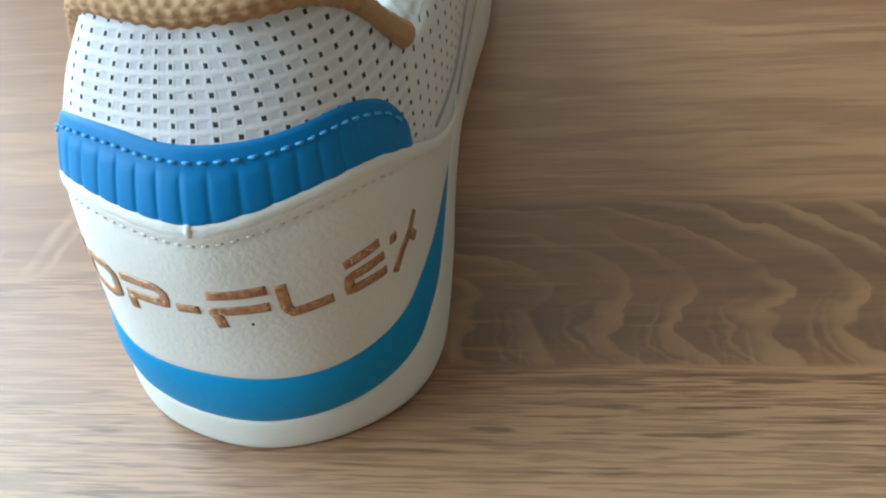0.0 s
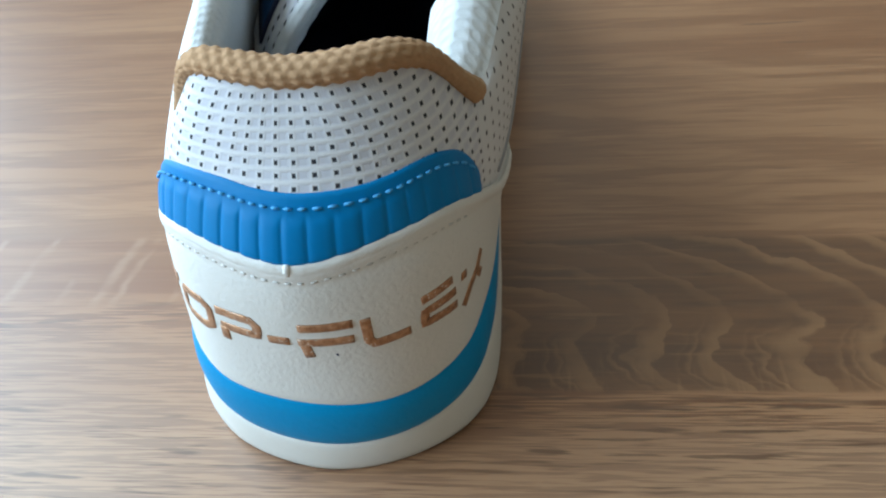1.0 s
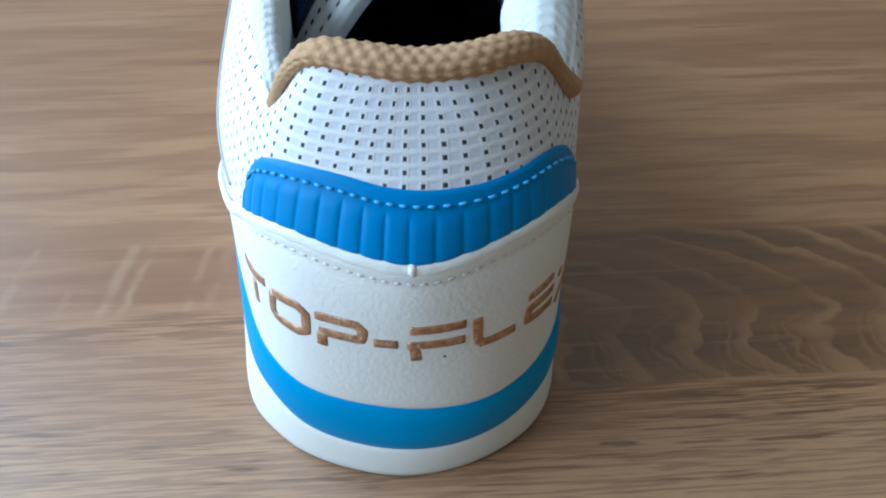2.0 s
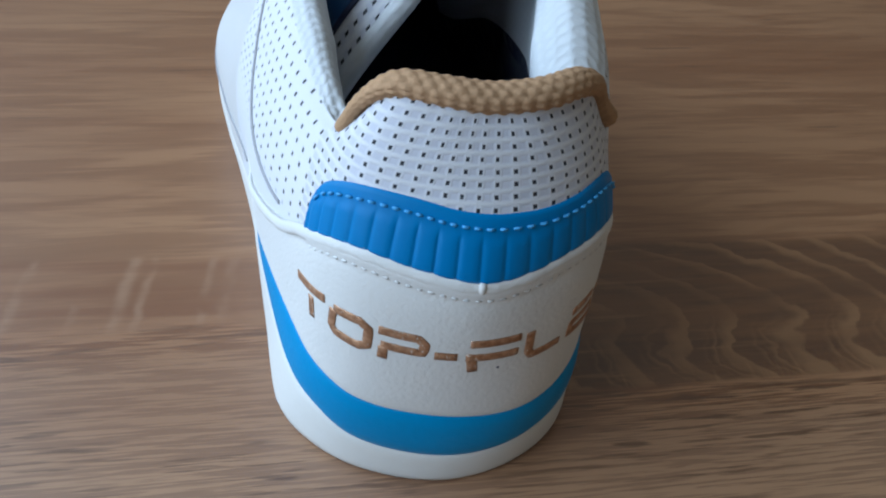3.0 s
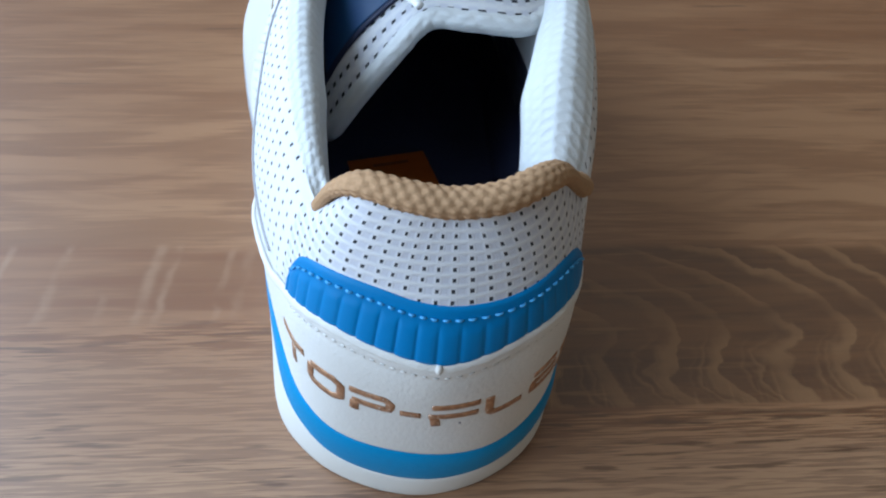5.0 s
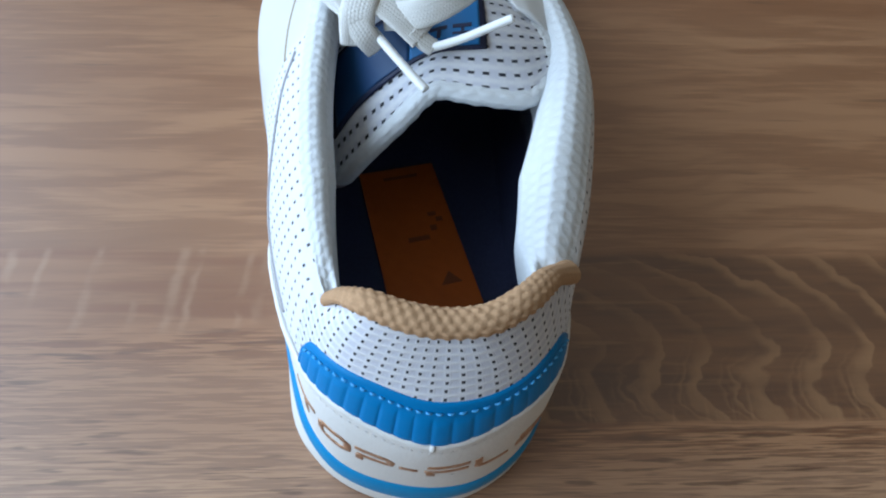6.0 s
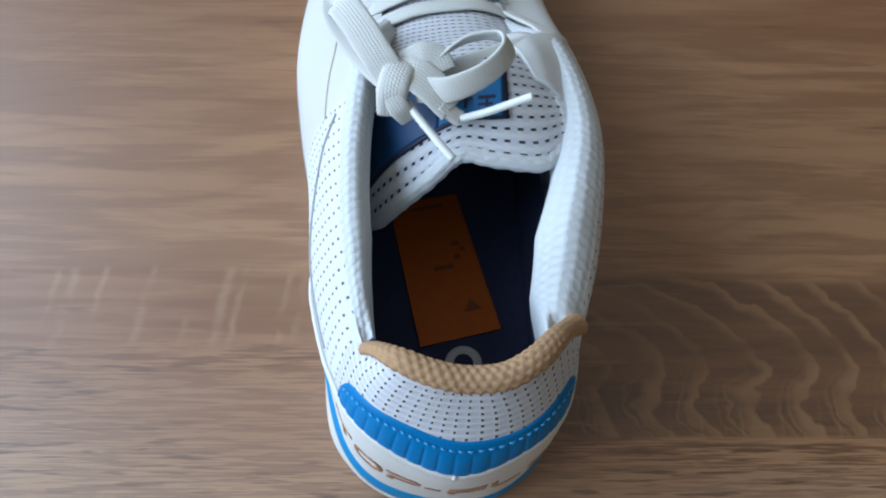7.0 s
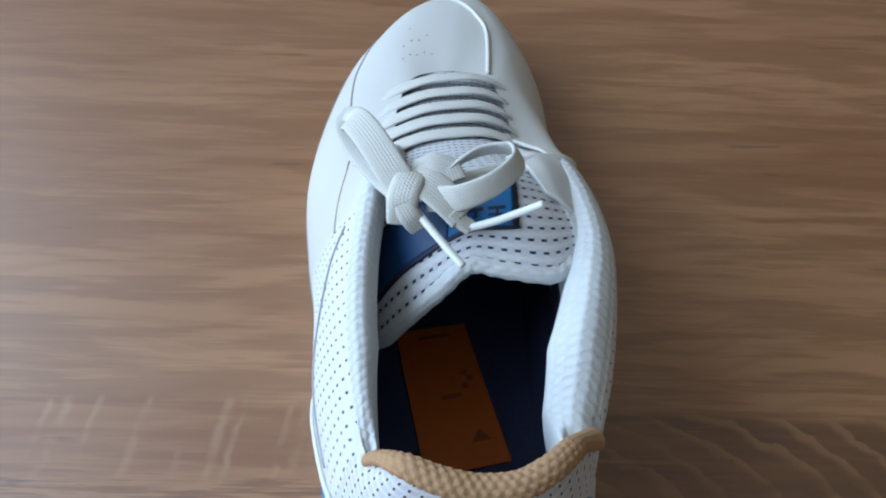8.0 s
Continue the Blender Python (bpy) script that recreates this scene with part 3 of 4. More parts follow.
# blue ribbed patch
patch_top = smooth_along([(-48.5, 64.5), (-46.5, 70), (-43, 75), (-36, 78.4), (-28, 80), (-18, 80), (-8, 79), (2, 78.4), (12, 78.4), (20, 78.9), (29, 79.3), (36, 78.3), (42.5, 75), (47, 69.5), (49.4, 62.5)])


def patch_lift(s, w):
    """Flat ribs parted by narrow grooves below the sewn border."""
    body = 0.62
    if w < 0.68:
        groove = abs(((s + 1.2) / 4.9) % 1.0 - 0.5) * 2
        body += (0.5 * math.sqrt(max(1 - groove ** 3, 0)) - 0.14) * ease(0.68 - w, 0, 0.06) * (1.0 - 0.5 * ease(s, 10, 35))
    return body


shell("heel_patch", -48, 49, 300, lambda s: min(rim_height(s) - 0.6, patch_top(s) - 0.5), patch_top, 26, patch_lift, BLUE_SEWN, shoe, "blue ribbed leatherette patch", 0.08, 0.02)
for _s in np.arange(-44.5, 46, 2.75):
    _z0, _z1 = patch_top(_s) - 2.6, patch_top(_s + 1.6) - 2.6
    _pts = [flank(_s + 1.6 * q, _z0 + (_z1 - _z0) * q) + flank_normal(_s, _z0) * (0.65 + 0.4 * math.sin(math.pi * q)) for q in np.linspace(0, 1, 6)]
    _v, _f = tube(_pts, [0.2, 0.3, 0.34, 0.34, 0.3, 0.2], 6)
    part("stitch", _v, _f, STITCH, shoe)


# copper lettering on the counter: strokes given on the unrolled heel (s, z)
def stroke(points, width):
    c = open_curve(points, 1) if len(points) == 2 else np.array(points, float)
    dense = []
    for a, b in zip(c[:-1], c[1:]):
        k = max(int(np.hypot(*(b - a)) / 0.8), 2)
        dense += [a + (b - a) * q for q in np.linspace(0, 1, k, endpoint=False)]
    dense.append(c[-1])
    cen = [flank(s, z) + flank_normal(s, z) * 0.5 for s, z in dense]
    nor = [flank_normal(s, z) for s, z in dense]
    return tube(cen, [width / 2] * len(cen), 8, (1.0, 0.15), up=np.array(nor))


LETTERS = [
    [[(-48.0, 49.6), (-35.0, 51.2)], [(-40.4, 48.6), (-39.4, 43.2)]],
    [[(-32.0, 50.6), (-25.2, 50.8), (-23.0, 49.4), (-23.0, 44.8), (-25.2, 43.8), (-31.0, 44.4), (-32.4, 45.8), (-32.2, 50.2)]],
    [[(-20.8, 50.2), (-12.0, 50.0), (-10.6, 48.6), (-11.0, 46.0), (-20.0, 46.2)], [(-19.4, 45.8), (-19.4, 42.4)]],
    [[(-8.4, 45.8), (-3.6, 45.9)]],
    [[(-1.2, 50.0), (9.5, 50.1)], [(-1.8, 45.8), (9.4, 45.9)], [(-0.5, 45.2), (0.0, 41.4)]],
    [[(11.8, 50.6), (12.1, 44.6), (13.2, 43.2), (21.0, 43.6)]],
    [[(24.0, 50.0), (32.6, 51.0)], [(33.4, 47.2), (24.6, 46.6), (24.5, 43.4), (33.6, 43.2)]],
    [[(35.6, 49.4), (37.4, 49.2)], [(45.4, 49.6), (42.0, 46.2), (38.8, 44.2), (36.0, 40.6)], [(42.4, 46.0), (44.6, 43.4)]],
]
for _strokes in LETTERS:
    _v, _f = [], []
    for _pts in _strokes:
        v, f = stroke(_pts, 2.3)
        _f += [tuple(i + len(_v) for i in q) for q in f]
        _v += list(v)
    part("letter", _v, _f, COPPER, counter, "stamped copper letter")
_c, _n = flank(5.5, 41.8), flank_normal(5.5, 41.8)
_v, _f = tube([_c + _n * 0.2, _c + _n * 0.52], [0.42, 0.3], 8, up=(1, 0, 0.1))
part("speck", _v, _f, NAVY, counter, "tiny dark speck")

# ---- lining, padded collar and insole ----
_inset = np.interp(np.arange(N_U) / PER, [0, 2, 3, 4, 6, 6.8, 7.4, 15, 15.5, 16, 17, 17.4, 18, 18.8, 19.2, 19.6, 20, 22], [4, 4, 4, 8.5, 8.5, 6, 1, 5, 7.5, 8.5, 10.8, 13.8, 16.8, 15, 10, 5, 4, 4])
_top = LEVELS[4]
_tan = np.roll(_top, -1, 0) - np.roll(_top, 1, 0)
_in = np.stack([_tan[:, 1], -_tan[:, 0], 0 * _tan[:, 0]], -1)
_in /= np.linalg.norm(_in, axis=1)[:, None]
_mid = np.array([-2.0, 110.0, 0.0])
_in *= np.sign(((_mid - _top) * _in).sum(1))[:, None]
_wallin = LEVELS[2] - (LEVELS[2] - (-1, 120, 0)) * (0.17, 0.05, 0) - (0, 0, 18)
_foot = LEVELS[0] - (LEVELS[0] - (-3, 130, 0)) * (0.2, 0.055, 0) + (0, 0, 21)
_rows = []
for _i in range(N_U):
    d = _inset[_i]
    p, n = _top[_i], _in[_i]
    crown = d * float(np.interp(_i / PER, [0, 2.8, 3.4, 19.0, 19.5, 22], [-0.6, -0.6, 0.28, 0.28, -0.6, -0.6]))
    pts = [p, p + n * d * 0.25 + (0, 0, crown * 0.8), p + n * d * 0.55 + (0, 0, crown), p + n * d * 0.85 + (0, 0, crown * 0.1),
           p + n * d - (0, 0, 6), p * 0.55 + _wallin[_i] * 0.45 + n * d * 0.6 - (0, 0, 6), _wallin[_i], _foot[_i]]
    _rows.append(open_curve(pts, 5))
LINING = np.array(_rows)


def lining_piece(name, i0, i1, j0, j1, material, label):
    idx = [i % N_U for i in range(i0, i1 + 1)]
    q = LINING[idx][:, j0:j1]
    arc = np.concatenate([[0], np.linalg.norm(np.diff(q[:, 2], axis=0), axis=1).cumsum()])
    across = np.concatenate([[0], np.linalg.norm(np.diff(q.mean(0), axis=0), axis=1).cumsum()])
    uvs = np.stack([np.repeat(arc, q.shape[1]), np.tile(across, len(idx))], -1)
    return part(name, q.reshape(-1, 3), grid_faces(*q.shape[:2]), material, shoe, label, uv=uvs)


_nv = LINING.shape[1]
lining_piece("collar_pad", 3 * PER, 7 * PER, 0, 26, PAD, "thick white knitted collar pad")
lining_piece("collar_pad", 15 * PER - 4, 19 * PER + 7, 0, 31, PAD_WIDE, "thick white knitted collar pad")
lining_piece("heel_lining", -3 * PER + 7, 3 * PER, 0, _nv, NAVY, "dark navy heel lining")
lining_piece("inner_lining", 3 * PER, 19 * PER + 7, 25, _nv, NAVY, "dark navy lining")
_ins = np.vstack([_foot + (0, 0, 0.4), [(-3, 130, 21.4)]])
part("insole", _ins, [(i, (i + 1) % N_U, N_U) for i in range(N_U)], NAVY, shoe, "dark navy insole", smooth=False)


def sheet(name, corners, nu, nv, thick, material, parent, label=""):
    """A thin sheet between four corners (going round)."""
    a, b, c, d = (np.array(q, float) for q in corners)
    verts = []
    for lift in (thick, 0.0):
        for i in range(nu):
            for j in range(nv):
                u, v = i / (nu - 1), j / (nv - 1)
                verts.append((a * (1 - u) + b * u) * (1 - v) + (d * (1 - u) + c * u) * v + (0, 0, lift))
    n = nu * nv
    faces = grid_faces(nu, nv) + grid_faces(nu, nv, start=n)
    ring = [i * nv for i in range(nu)] + [(nu - 1) * nv + j for j in range(1, nv)] + [i * nv + nv - 1 for i in range(nu - 2, -1, -1)] + [j for j in range(nv - 2, 0, -1)]
    faces += [(ring[k], ring[(k + 1) % len(ring)], ring[(k + 1) % len(ring)] + n, ring[k] + n) for k in range(len(ring))]
    return part(name, verts, faces, material, parent, label, smooth=False)


_LA, _LB, _LC, _LD = (np.array(q, float) for q in ((-22, 109, 22), (3.2, 114.2, 22), (18.4, 59, 22), (-10.2, 52, 22)))
label = sheet("insole_label", [_LA, _LB, _LC, _LD], 6, 12, 0.5, ORANGE, shoe, "orange printed insole label")


def on_label(u, v, lift=0.55):
    return (_LA * (1 - u) + _LB * u) * (1 - v) + (_LD * (1 - u) + _LC * u) * v + (0, 0, lift)


for _u0, _u1, _v0, _v1 in ((0.40, 0.66, 0.50, 0.53), (0.70, 0.78, 0.44, 0.475), (0.80, 0.88, 0.39, 0.42), (0.72, 0.82, 0.35, 0.375), (0.3, 0.75, 0.06, 0.08)):
    sheet("print_mark", [on_label(_u0, _v0), on_label(_u1, _v0), on_label(_u1, _v1), on_label(_u0, _v1)], 2, 2, 0.15, DARK_PRINT, label)
_tri = [on_label(0.62, 0.84), on_label(0.86, 0.84), on_label(0.74, 0.76)]
part("print_mark", _tri + [q + (0, 0, 0.2) for q in _tri], [(0, 1, 2), (3, 4, 5), (0, 1, 4, 3), (1, 2, 5, 4), (2, 0, 3, 5)], DARK_PRINT, label, smooth=False)
_v, _f = tube([(4.8 + 4.9 * math.cos(a), 46.3 + 4.9 * math.sin(a), 22) for a in np.linspace(-0.5, 4.0, 30)], [1.5] * 30, 8, (1.0, 0.15))
part("insole_mark", _v, _f, GREY_LOGO, shoe, "pale printed ring mark")

# tan roll along the back of the collar: thick in the middle, with thinner tails down both sides
ROLL = open_curve([(-26.9, 28.0, 83.2, 2.0), (-25.5, 27.0, 86.2, 2.0), (-22.8, 24.4, 92.0, 2.2), (-17.4, 19.6, 98.0, 3.0), (-8.8, 15.8, 98.4, 3.4), (0.4, 14.2, 97.8, 3.5),
                   (10.5, 15.2, 98.2, 3.5), (18.4, 20.0, 97.8, 3.4), (23.6, 26.0, 94.6, 3.2), (26.8, 30.2, 90.4, 2.8), (29.4, 33.2, 86.0, 2.8), (32.0, 35.8, 82.2, 3.2), (33.6, 37.2, 80.4, 3.4)], 36)
_line, _q = ROLL[:, :3], np.linspace(0, 1, len(ROLL))
_run = np.concatenate([[0], np.linalg.norm(np.diff(_line, axis=0), axis=1).cumsum()])
_rad = [r * math.sqrt(max(1 - max(0, 1 - q / 0.02) ** 2, 0.02)) * math.sqrt(max(1 - max(0, 1 - (1 - q) / 0.025) ** 2, 0.02)) for r, q in zip(ROLL[:, 3], _q)]


def braid(i, a):
    """Staggered slanting loops, like a thick braided knit, flatter towards the tails."""
    row = a / (2 * math.pi) * 11
    k = math.floor(row)
    y = (row - k) - 0.5
    x = (_run[i] / 2.7 + 0.5 * (k % 2) + 0.25 * y) % 1.0 - 0.5
    lobe = math.cos(math.pi * x) ** 2 * math.cos(math.pi * y) ** 0.8
    calm = ease(_q[i], 0.06, 0.3) * (1 - 0.6 * ease(_q[i], 0.62, 0.8))
    return (0.42 * lobe - 0.16) * (0.12 + 0.88 * calm)


_v, _f = tube(_line, _rad, 84, (1.05, 0.84), up=(0, 0, 1), relief=braid)
part("heel_roll", _v, _f, TAN, shoe, "tan braided collar roll")

# ---- tongue ----
TONGUE = [
    [(-27.5, 79, 61), (-20, 79.5, 73), (-11, 81, 85), (-1, 85, 94), (11, 82.5, 95.5), (25, 82.5, 94.5), (32.5, 90, 94)],
    [(-30, 97, 73), (-22, 98, 85), (-12, 97.5, 94), (0, 97, 101), (11.5, 96, 103), (21.5, 97, 101.5), (31, 99.5, 98)],
    [(-30, 112, 84), (-21, 113, 92), (-11, 113, 99), (1, 113, 103), (11, 113, 104), (18.5, 113, 102), (24.5, 113, 98)],
    [(-26, 135, 80), (-18, 136, 85), (-10, 136, 88), (-1, 136, 90), (9, 136, 90), (19, 135, 87), (27, 134, 83)],
    [(-31, 168, 65), (-19, 169, 71), (-10, 170, 73.5), (-2, 170, 74), (7, 170, 73), (16, 169, 70), (27, 168, 64)],
    [(-30, 222, 50), (-18, 223, 53), (-9, 223, 55), (-2, 223, 55), (6, 223, 55), (15, 223, 53), (26, 222, 50)],
]


def surface_of(rows, n_along, n_across):
    lines = [open_curve(r, n_across) for r in rows]
    cols = [open_curve([l[k] for l in lines], n_along) for k in range(len(lines[0]))]
    return np.array(cols)                    # across, along, xyz


TS = surface_of(TONGUE, 12, 8)


def tongue_at(a, b):
    """A point of the tongue: a across (0 to 1), b along from its free edge (0 to 1)."""
    i, j = a * (TS.shape[0] - 1), b * (TS.shape[1] - 1)
    i0, j0 = min(int(i), TS.shape[0] - 2), min(int(j), TS.shape[1] - 2)
    u, v = i - i0, j - j0
    return (TS[i0, j0] * (1 - u) + TS[i0 + 1, j0] * u) * (1 - v) + (TS[i0, j0 + 1] * (1 - u) + TS[i0 + 1, j0 + 1] * u) * v


def tongue_normal(a, b):
    n = np.cross(tongue_at(min(a + 0.02, 1), b) - tongue_at(max(a - 0.02, 0), b), tongue_at(a, min(b + 0.01, 1)) - tongue_at(a, max(b - 0.01, 0)))
    n /= np.linalg.norm(n)
    return n * (1 if n[2] > 0 else -1)


_na, _nb = TS.shape[:2]
_ua = np.concatenate([[0], np.linalg.norm(np.diff(TS[:, 12], axis=0), axis=1).cumsum()])
_ub = np.concatenate([[0], np.linalg.norm(np.diff(TS[_na // 2], axis=0), axis=1).cumsum()])
_uv = [(_ua[i], _ub[j]) for i in range(_na) for j in range(_nb)]
_under = np.array([[TS[i, j] - 4.5 * tongue_normal(i / (_na - 1), j / (_nb - 1)) for j in range(_nb)] for i in range(_na)])
tongue = part("tongue", TS.reshape(-1, 3), grid_faces(_na, _nb), TONGUE_FABRIC, shoe, "white mesh tongue, twisted to one side", uv=_uv)
part("tongue_back", _under.reshape(-1, 3), grid_faces(_na, _nb), NAVY, tongue)
_edge = np.array([(TS[i, 0] + _under[i, 0]) / 2 for i in range(_na)])
_edge = np.vstack([[(TS[0, j] + _under[0, j]) / 2 for j in range(20, 0, -1)], _edge, [(TS[-1, j] + _under[-1, j]) / 2 for j in range(1, 20)]])
_v, _f = tube(_edge, [2.9] * len(_edge), 12, relief=lambda i, a: 0.22 * math.sin(i * 1.9) * math.sin(3 * a))
part("tongue_edge", _v, _f, PAD, tongue, "rounded white knitted edge", uv=[(i * 1.1, k * 1.5) for i in range(len(_edge)) for k in range(12)])


def tongue_patch(name, a0, a1, b0, b1, lift, material, parent, label=""):
    """A flat piece on the tongue, its lower border rising from one side to the other."""
    n = 24
    verts = [tongue_at(a, b + 0.09 * a) + tongue_normal(a, b + 0.09 * a) * h for h in (lift, lift - 0.7) for a in np.linspace(a0, a1, n) for b in np.linspace(b0, b1, n)]
    faces = grid_faces(n, n)
    ring = [i * n for i in range(n)] + [(n - 1) * n + j for j in range(1, n)] + [i * n + n - 1 for i in range(n - 2, -1, -1)] + list(range(n - 2, 0, -1))
    faces += [(ring[k], ring[(k + 1) % len(ring)], ring[(k + 1) % len(ring)] + n * n, ring[k] + n * n) for k in range(len(ring))]
    return part(name, verts, faces, material, parent, label)


tag = tongue_patch("tongue_label", 0.04, 0.70, 0.086, 0.29, 0.9, LABEL_NAVY, tongue, "navy-edged blue woven label")
# left part of the field: shade on the twisted tongue, painted as a deeper blue
tongue_patch("label_field", 0.07, 0.42, 0.100, 0.275, 1.15, LABEL_SHADED, tag)
tongue_patch("label_field", 0.42, 0.672, 0.100, 0.275, 1.15, LABEL_BLUE, tag)
for _a0, _a1, _b0, _b1 in ((0.49, 0.55, 0.165, 0.178), (0.515, 0.528, 0.135, 0.165), (0.57, 0.64, 0.165, 0.178), (0.60, 0.612, 0.135, 0.165), (0.57, 0.63, 0.14, 0.149)):
    tongue_patch("label_mark", _a0, _a1, _b0, _b1, 1.35, LABEL_NAVY, tag)

# smooth eyestay between the tongue's flap and the padded collar
_es = surface_of([[(12, 128, 96), (20, 127, 99.5), (31, 126, 97)], [(17, 117, 103.2), (23.5, 116, 103.2), (32, 114, 99)], [(22.5, 106, 103.4), (27, 104, 102), (33, 102, 97)]], 8, 8)
_na, _nb = _es.shape[:2]
_v = np.vstack([_es.reshape(-1, 3), _es.reshape(-1, 3) - (0.3, 0.2, 1.4)])
_ring = [i * _nb for i in range(_na)] + [(_na - 1) * _nb + j for j in range(1, _nb)] + [i * _nb + _nb - 1 for i in range(_na - 2, -1, -1)] + list(range(_nb - 2, 0, -1))
part("eyestay", _v, grid_faces(_na, _nb) + grid_faces(_na, _nb, start=_na * _nb)
     + [(_ring[k], _ring[(k + 1) % len(_ring)], _ring[(k + 1) % len(_ring)] + _na * _nb, _ring[k] + _na * _nb) for k in range(len(_ring))], LEATHER, shoe, "smooth white eyestay")

# ---- laces ----


def ribbon(points, width, thick, name, parent, up=(0, 0, 1), label="", n=10, material=None):
    """A flat woven ribbon along a smooth curve."""
    c = open_curve(points, n)
    weave = lambda i, a: 0.06 * math.sin(i * 2.2) * math.cos(2 * a)
    v, f = tube(c, [width / 2] * len(c), 16, (1.0, thick / width), up=up, relief=weave)
    run = np.concatenate([[0], np.linalg.norm(np.diff(c, axis=0), axis=1).cumsum()])
    uv = [(r, width * (0.5 - 0.5 * math.cos(2 * math.pi * k / 16))) for r in run for k in range(16)]
    return part(name, v, f, material or LACE, parent, label, uv=uv)


laces = ribbon([(-14.5, 109, 101), (-16.5, 106.5, 107.5), (-18.5, 101, 110.5), (-20, 96, 108.5), (-20, 93.5, 102)], 9.2, 4.2, "laces", shoe, label="flat white laces tied in a bow")
BARS = [(203, 63.5), (189.7, 67.5), (176.5, 72), (163.5, 77), (150.5, 82)]
for _y, _z in BARS:
    ribbon([(-31, _y - 6, _z - 7), (-27, _y - 5, _z - 3), (-15, _y - 1, _z + 0.6), (-3, _y + 1, _z + 1.6), (7, _y + 3, _z + 0.4), (15.5, _y + 3.5, _z - 3), (18.5, _y + 3, _z - 7)], 8.2, 1.4, "lace_bar", laces, up=(0, 0.38, 0.92))
    ribbon([(-14, _y - 6.5, _z - 3.2), (-22, _y - 8.5, _z - 4), (-29, _y - 12.5, _z - 6.5), (-32, _y - 14.5, _z - 9)], 5.6, 1.3, "lace_bar", laces, up=(-0.3, 0.38, 0.92))
# strands from the top eyelets to the knot
ribbon([(35.5, 128, 88), (31.5, 128, 94.5), (22, 122, 100), (9, 114, 103), (-6, 106, 105), (-14, 102, 105)], 7.0, 1.5, "lace_strand", laces)
ribbon([(-34, 124, 96), (-29, 118, 101), (-24, 110, 104), (-18, 103, 105)], 7.0, 1.5, "lace_strand", laces)
ribbon([(19, 154, 78), (23, 146, 83.5), (27, 138, 89), (30, 131, 92)], 6.0, 1.4, "lace_strand", laces, up=(0.3, 0.3, 0.9))


def loop_ups(points, flat):
    """For a ribbon standing partly on edge: turned outwards from the loop's middle."""
    c = open_curve(points, 10)
    mid = c.mean(0)
    out = (c - mid) * (1, 1, 0)
    out /= np.linalg.norm(out, axis=1)[:, None] + 1e-6
    return out + np.array((0, 0, flat))


_loop = [(-13, 98, 107), (-4, 95.5, 110.5), (6, 98.5, 114), (12.5, 105, 116), (11, 111.5, 115), (2, 112.5, 112.5), (-8, 107.5, 109), (-15, 101, 107)]
ribbon(_loop, 7.6, 1.4, "bow_loop", laces, up=loop_ups(_loop, 0.55))
_loop = [(-19, 98.5, 108.5), (-24, 105, 112), (-30, 115, 114), (-35, 123.5, 113), (-37, 126.5, 109.5), (-34, 121, 106), (-27, 111, 104.5), (-19, 102, 104.5)]
ribbon(_loop, 9.6, 1.5, "bow_loop", laces, up=(-0.1, -0.35, 1.0))
# a second wrap of the knot
ribbon([(-22.5, 103, 103), (-22.5, 99, 108), (-21, 96, 109), (-18, 92.5, 105.5), (-15, 92.5, 101)], 6.5, 2.4, "knot_wrap", laces, up=(-0.5, -0.4, 1))
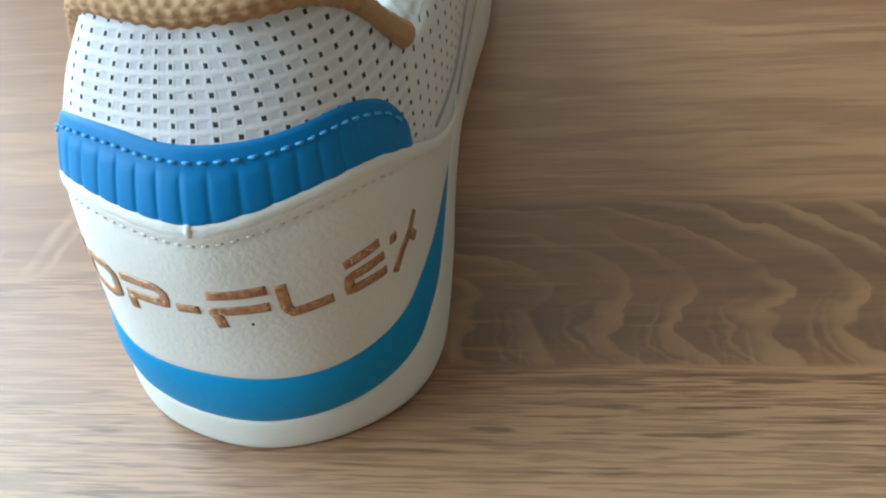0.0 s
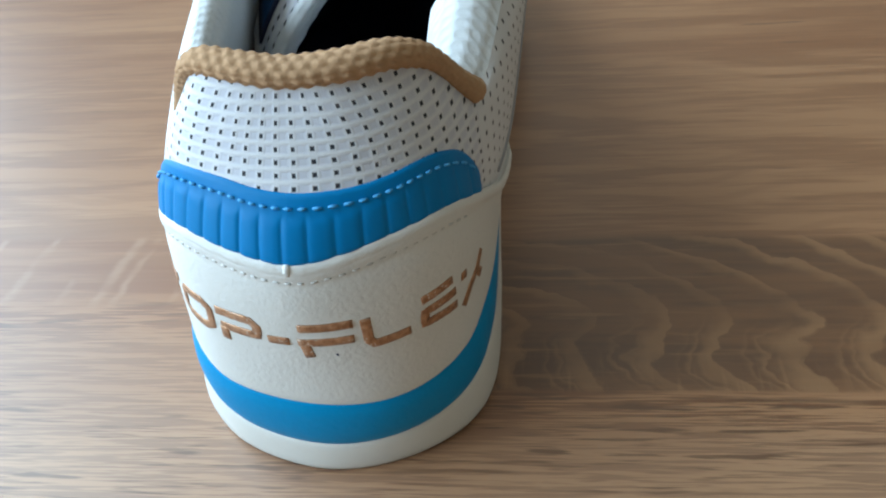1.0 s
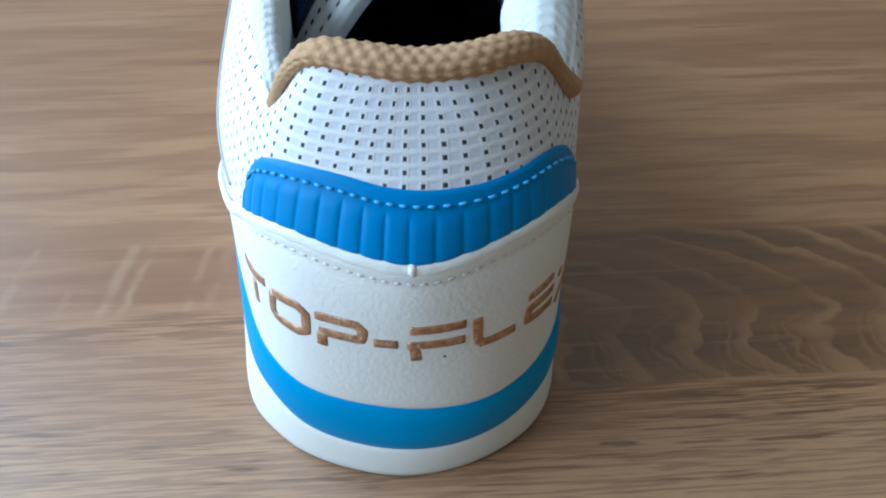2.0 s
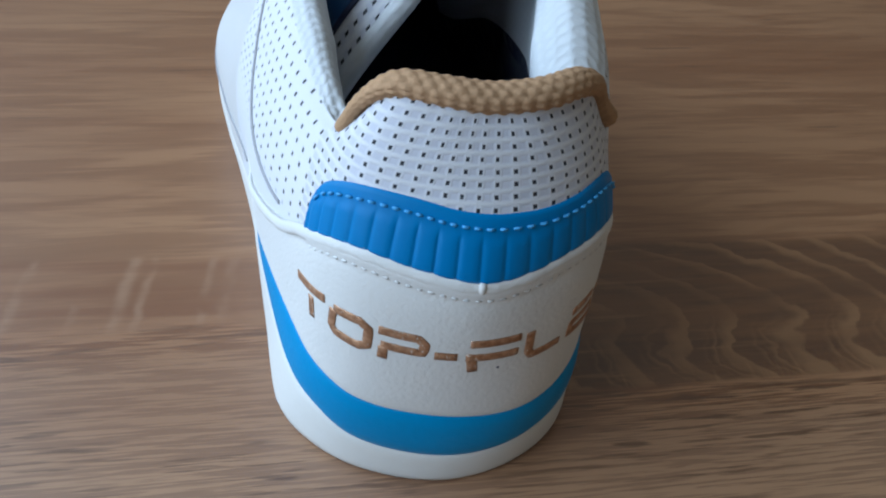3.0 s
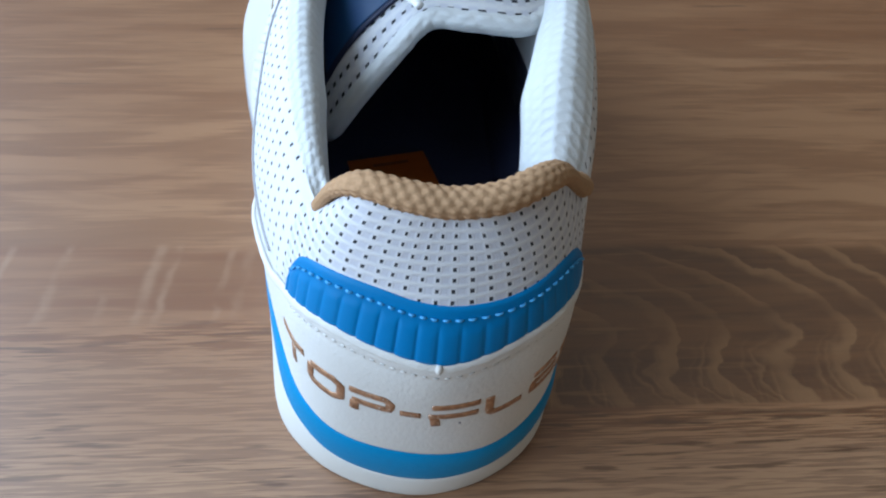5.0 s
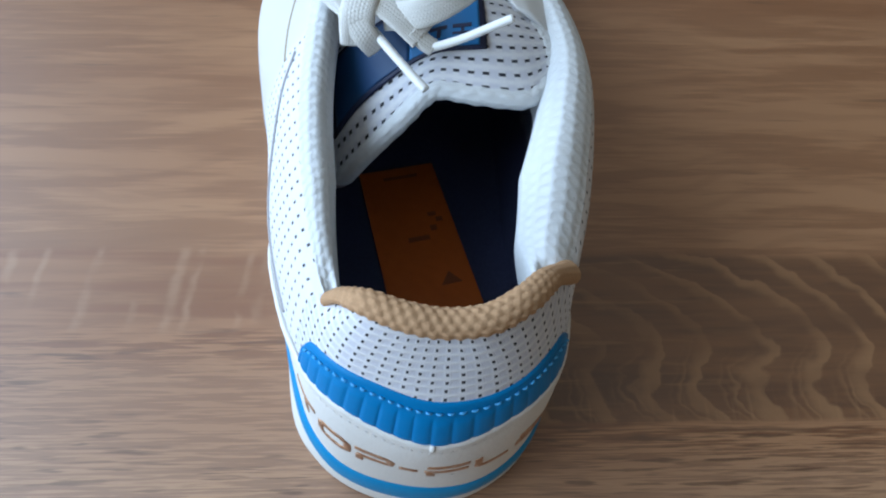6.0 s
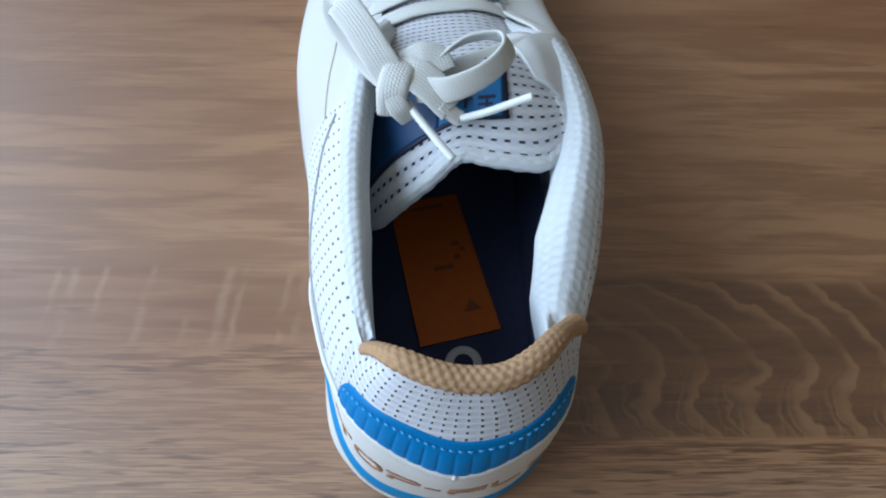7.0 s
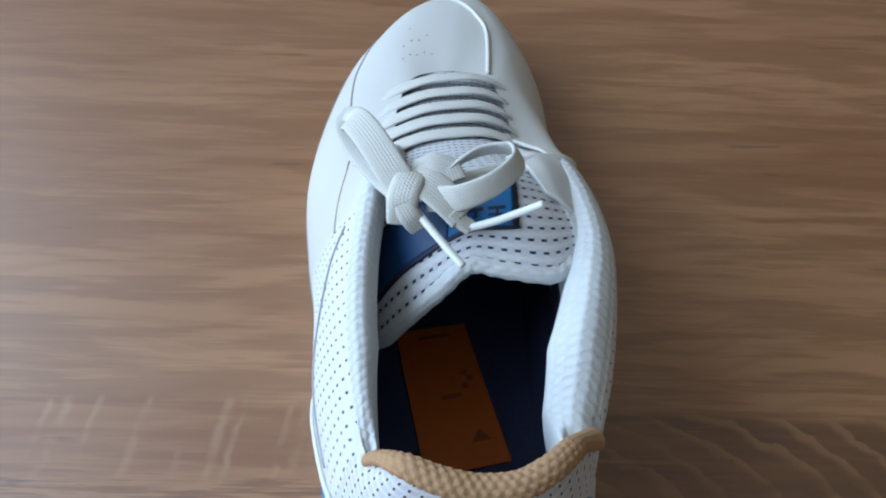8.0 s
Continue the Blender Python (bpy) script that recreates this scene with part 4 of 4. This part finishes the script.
# free ends with their tips
ribbon([(-19, 103, 108.5), (-14, 101, 110.6), (-8, 96.8, 109), (-2.5, 93, 105.8)], 11.0, 1.7, "lace_end", laces, up=(0.15, -0.25, 1))
ribbon([(-17, 106, 109), (-12, 107, 112), (-7, 106.5, 111.5), (-5, 103, 109.5)], 6.5, 1.8, "knot_fold", laces, up=(0.1, -0.5, 1))
ribbon([(-6, 93, 107), (-3, 91.3, 105), (-0.5, 90.4, 103.6)], 5.0, 2.0, "lace_end", laces, up=(0.3, -0.3, 1))
ribbon([(-2.5, 90.3, 103), (6, 90.8, 106.2), (13, 91.5, 109.6), (19.3, 92.1, 112.8)], 2.4, 2.1, "aglet", laces, label="smooth white lace tip", material=AGLET)
ribbon([(-16, 95, 105), (-12, 89.5, 104), (-7, 83.5, 102.3), (-2.6, 78.6, 100.8)], 2.4, 2.1, "aglet", laces, label="smooth white lace tip", material=AGLET)

# ---- seams and small marks on the upper ----


def seam(name, points, lift, radius, material, parent=None):
    c = open_curve(points, 10)
    cen = [flank(s, z) + flank_normal(s, z) * lift for s, z in c]
    v, f = tube(cen, [radius] * len(cen), 8)
    return part(name, v, f, material, parent or shoe)


seam("seam", [(-63, 58.5), (-70, 58), (-82, 59.5), (-96, 65), (-110, 76), (-122, 87), (-127, 91)], 0.1, 0.5, SEAM)
seam("seam", [(-174, 72), (-160, 78), (-146, 80), (-129, 83)], 0.0, 0.4, BROWN_SEAM)
seam("seam", [(-300, 34), (-288, 36), (-262, 40), (-240, 46), (-222, 52)], 0.05, 0.5, SEAM)
seam("seam", [(63, 58), (72, 58.5), (84, 61), (100, 69), (120, 82)], 0.1, 0.5, SEAM)
seam("seam", [(-118, 34), (-150, 33), (-190, 31), (-240, 28), (-290, 24.5), (-330, 23)], 0.1, 0.45, SEAM)
seam("seam", [(118, 34), (150, 33), (190, 31), (240, 28), (290, 24.5)], 0.1, 0.45, SEAM)
seam("toe_piping", [(356, 43), (334, 46), (318, 48.5), (304, 53), (291, 58)], 0.5, 0.9, LACE)
for _s, _z in ((-291, 54), (-302, 53.6), (-310, 54), (-320, 53.6), (-329, 54), (-298, 51), (-309, 50.6), (-318, 51), (-328, 50.4), (-312, 47.6)):
    _c, _n = flank(_s, _z), flank_normal(_s, _z)
    _v, _f = tube([_c - _n * 0.4, _c + _n * 0.12], [0.55, 0.55], 8, up=(1, 0.1, 0))
    part("perforation", _v, _f, SEAM, shoe)
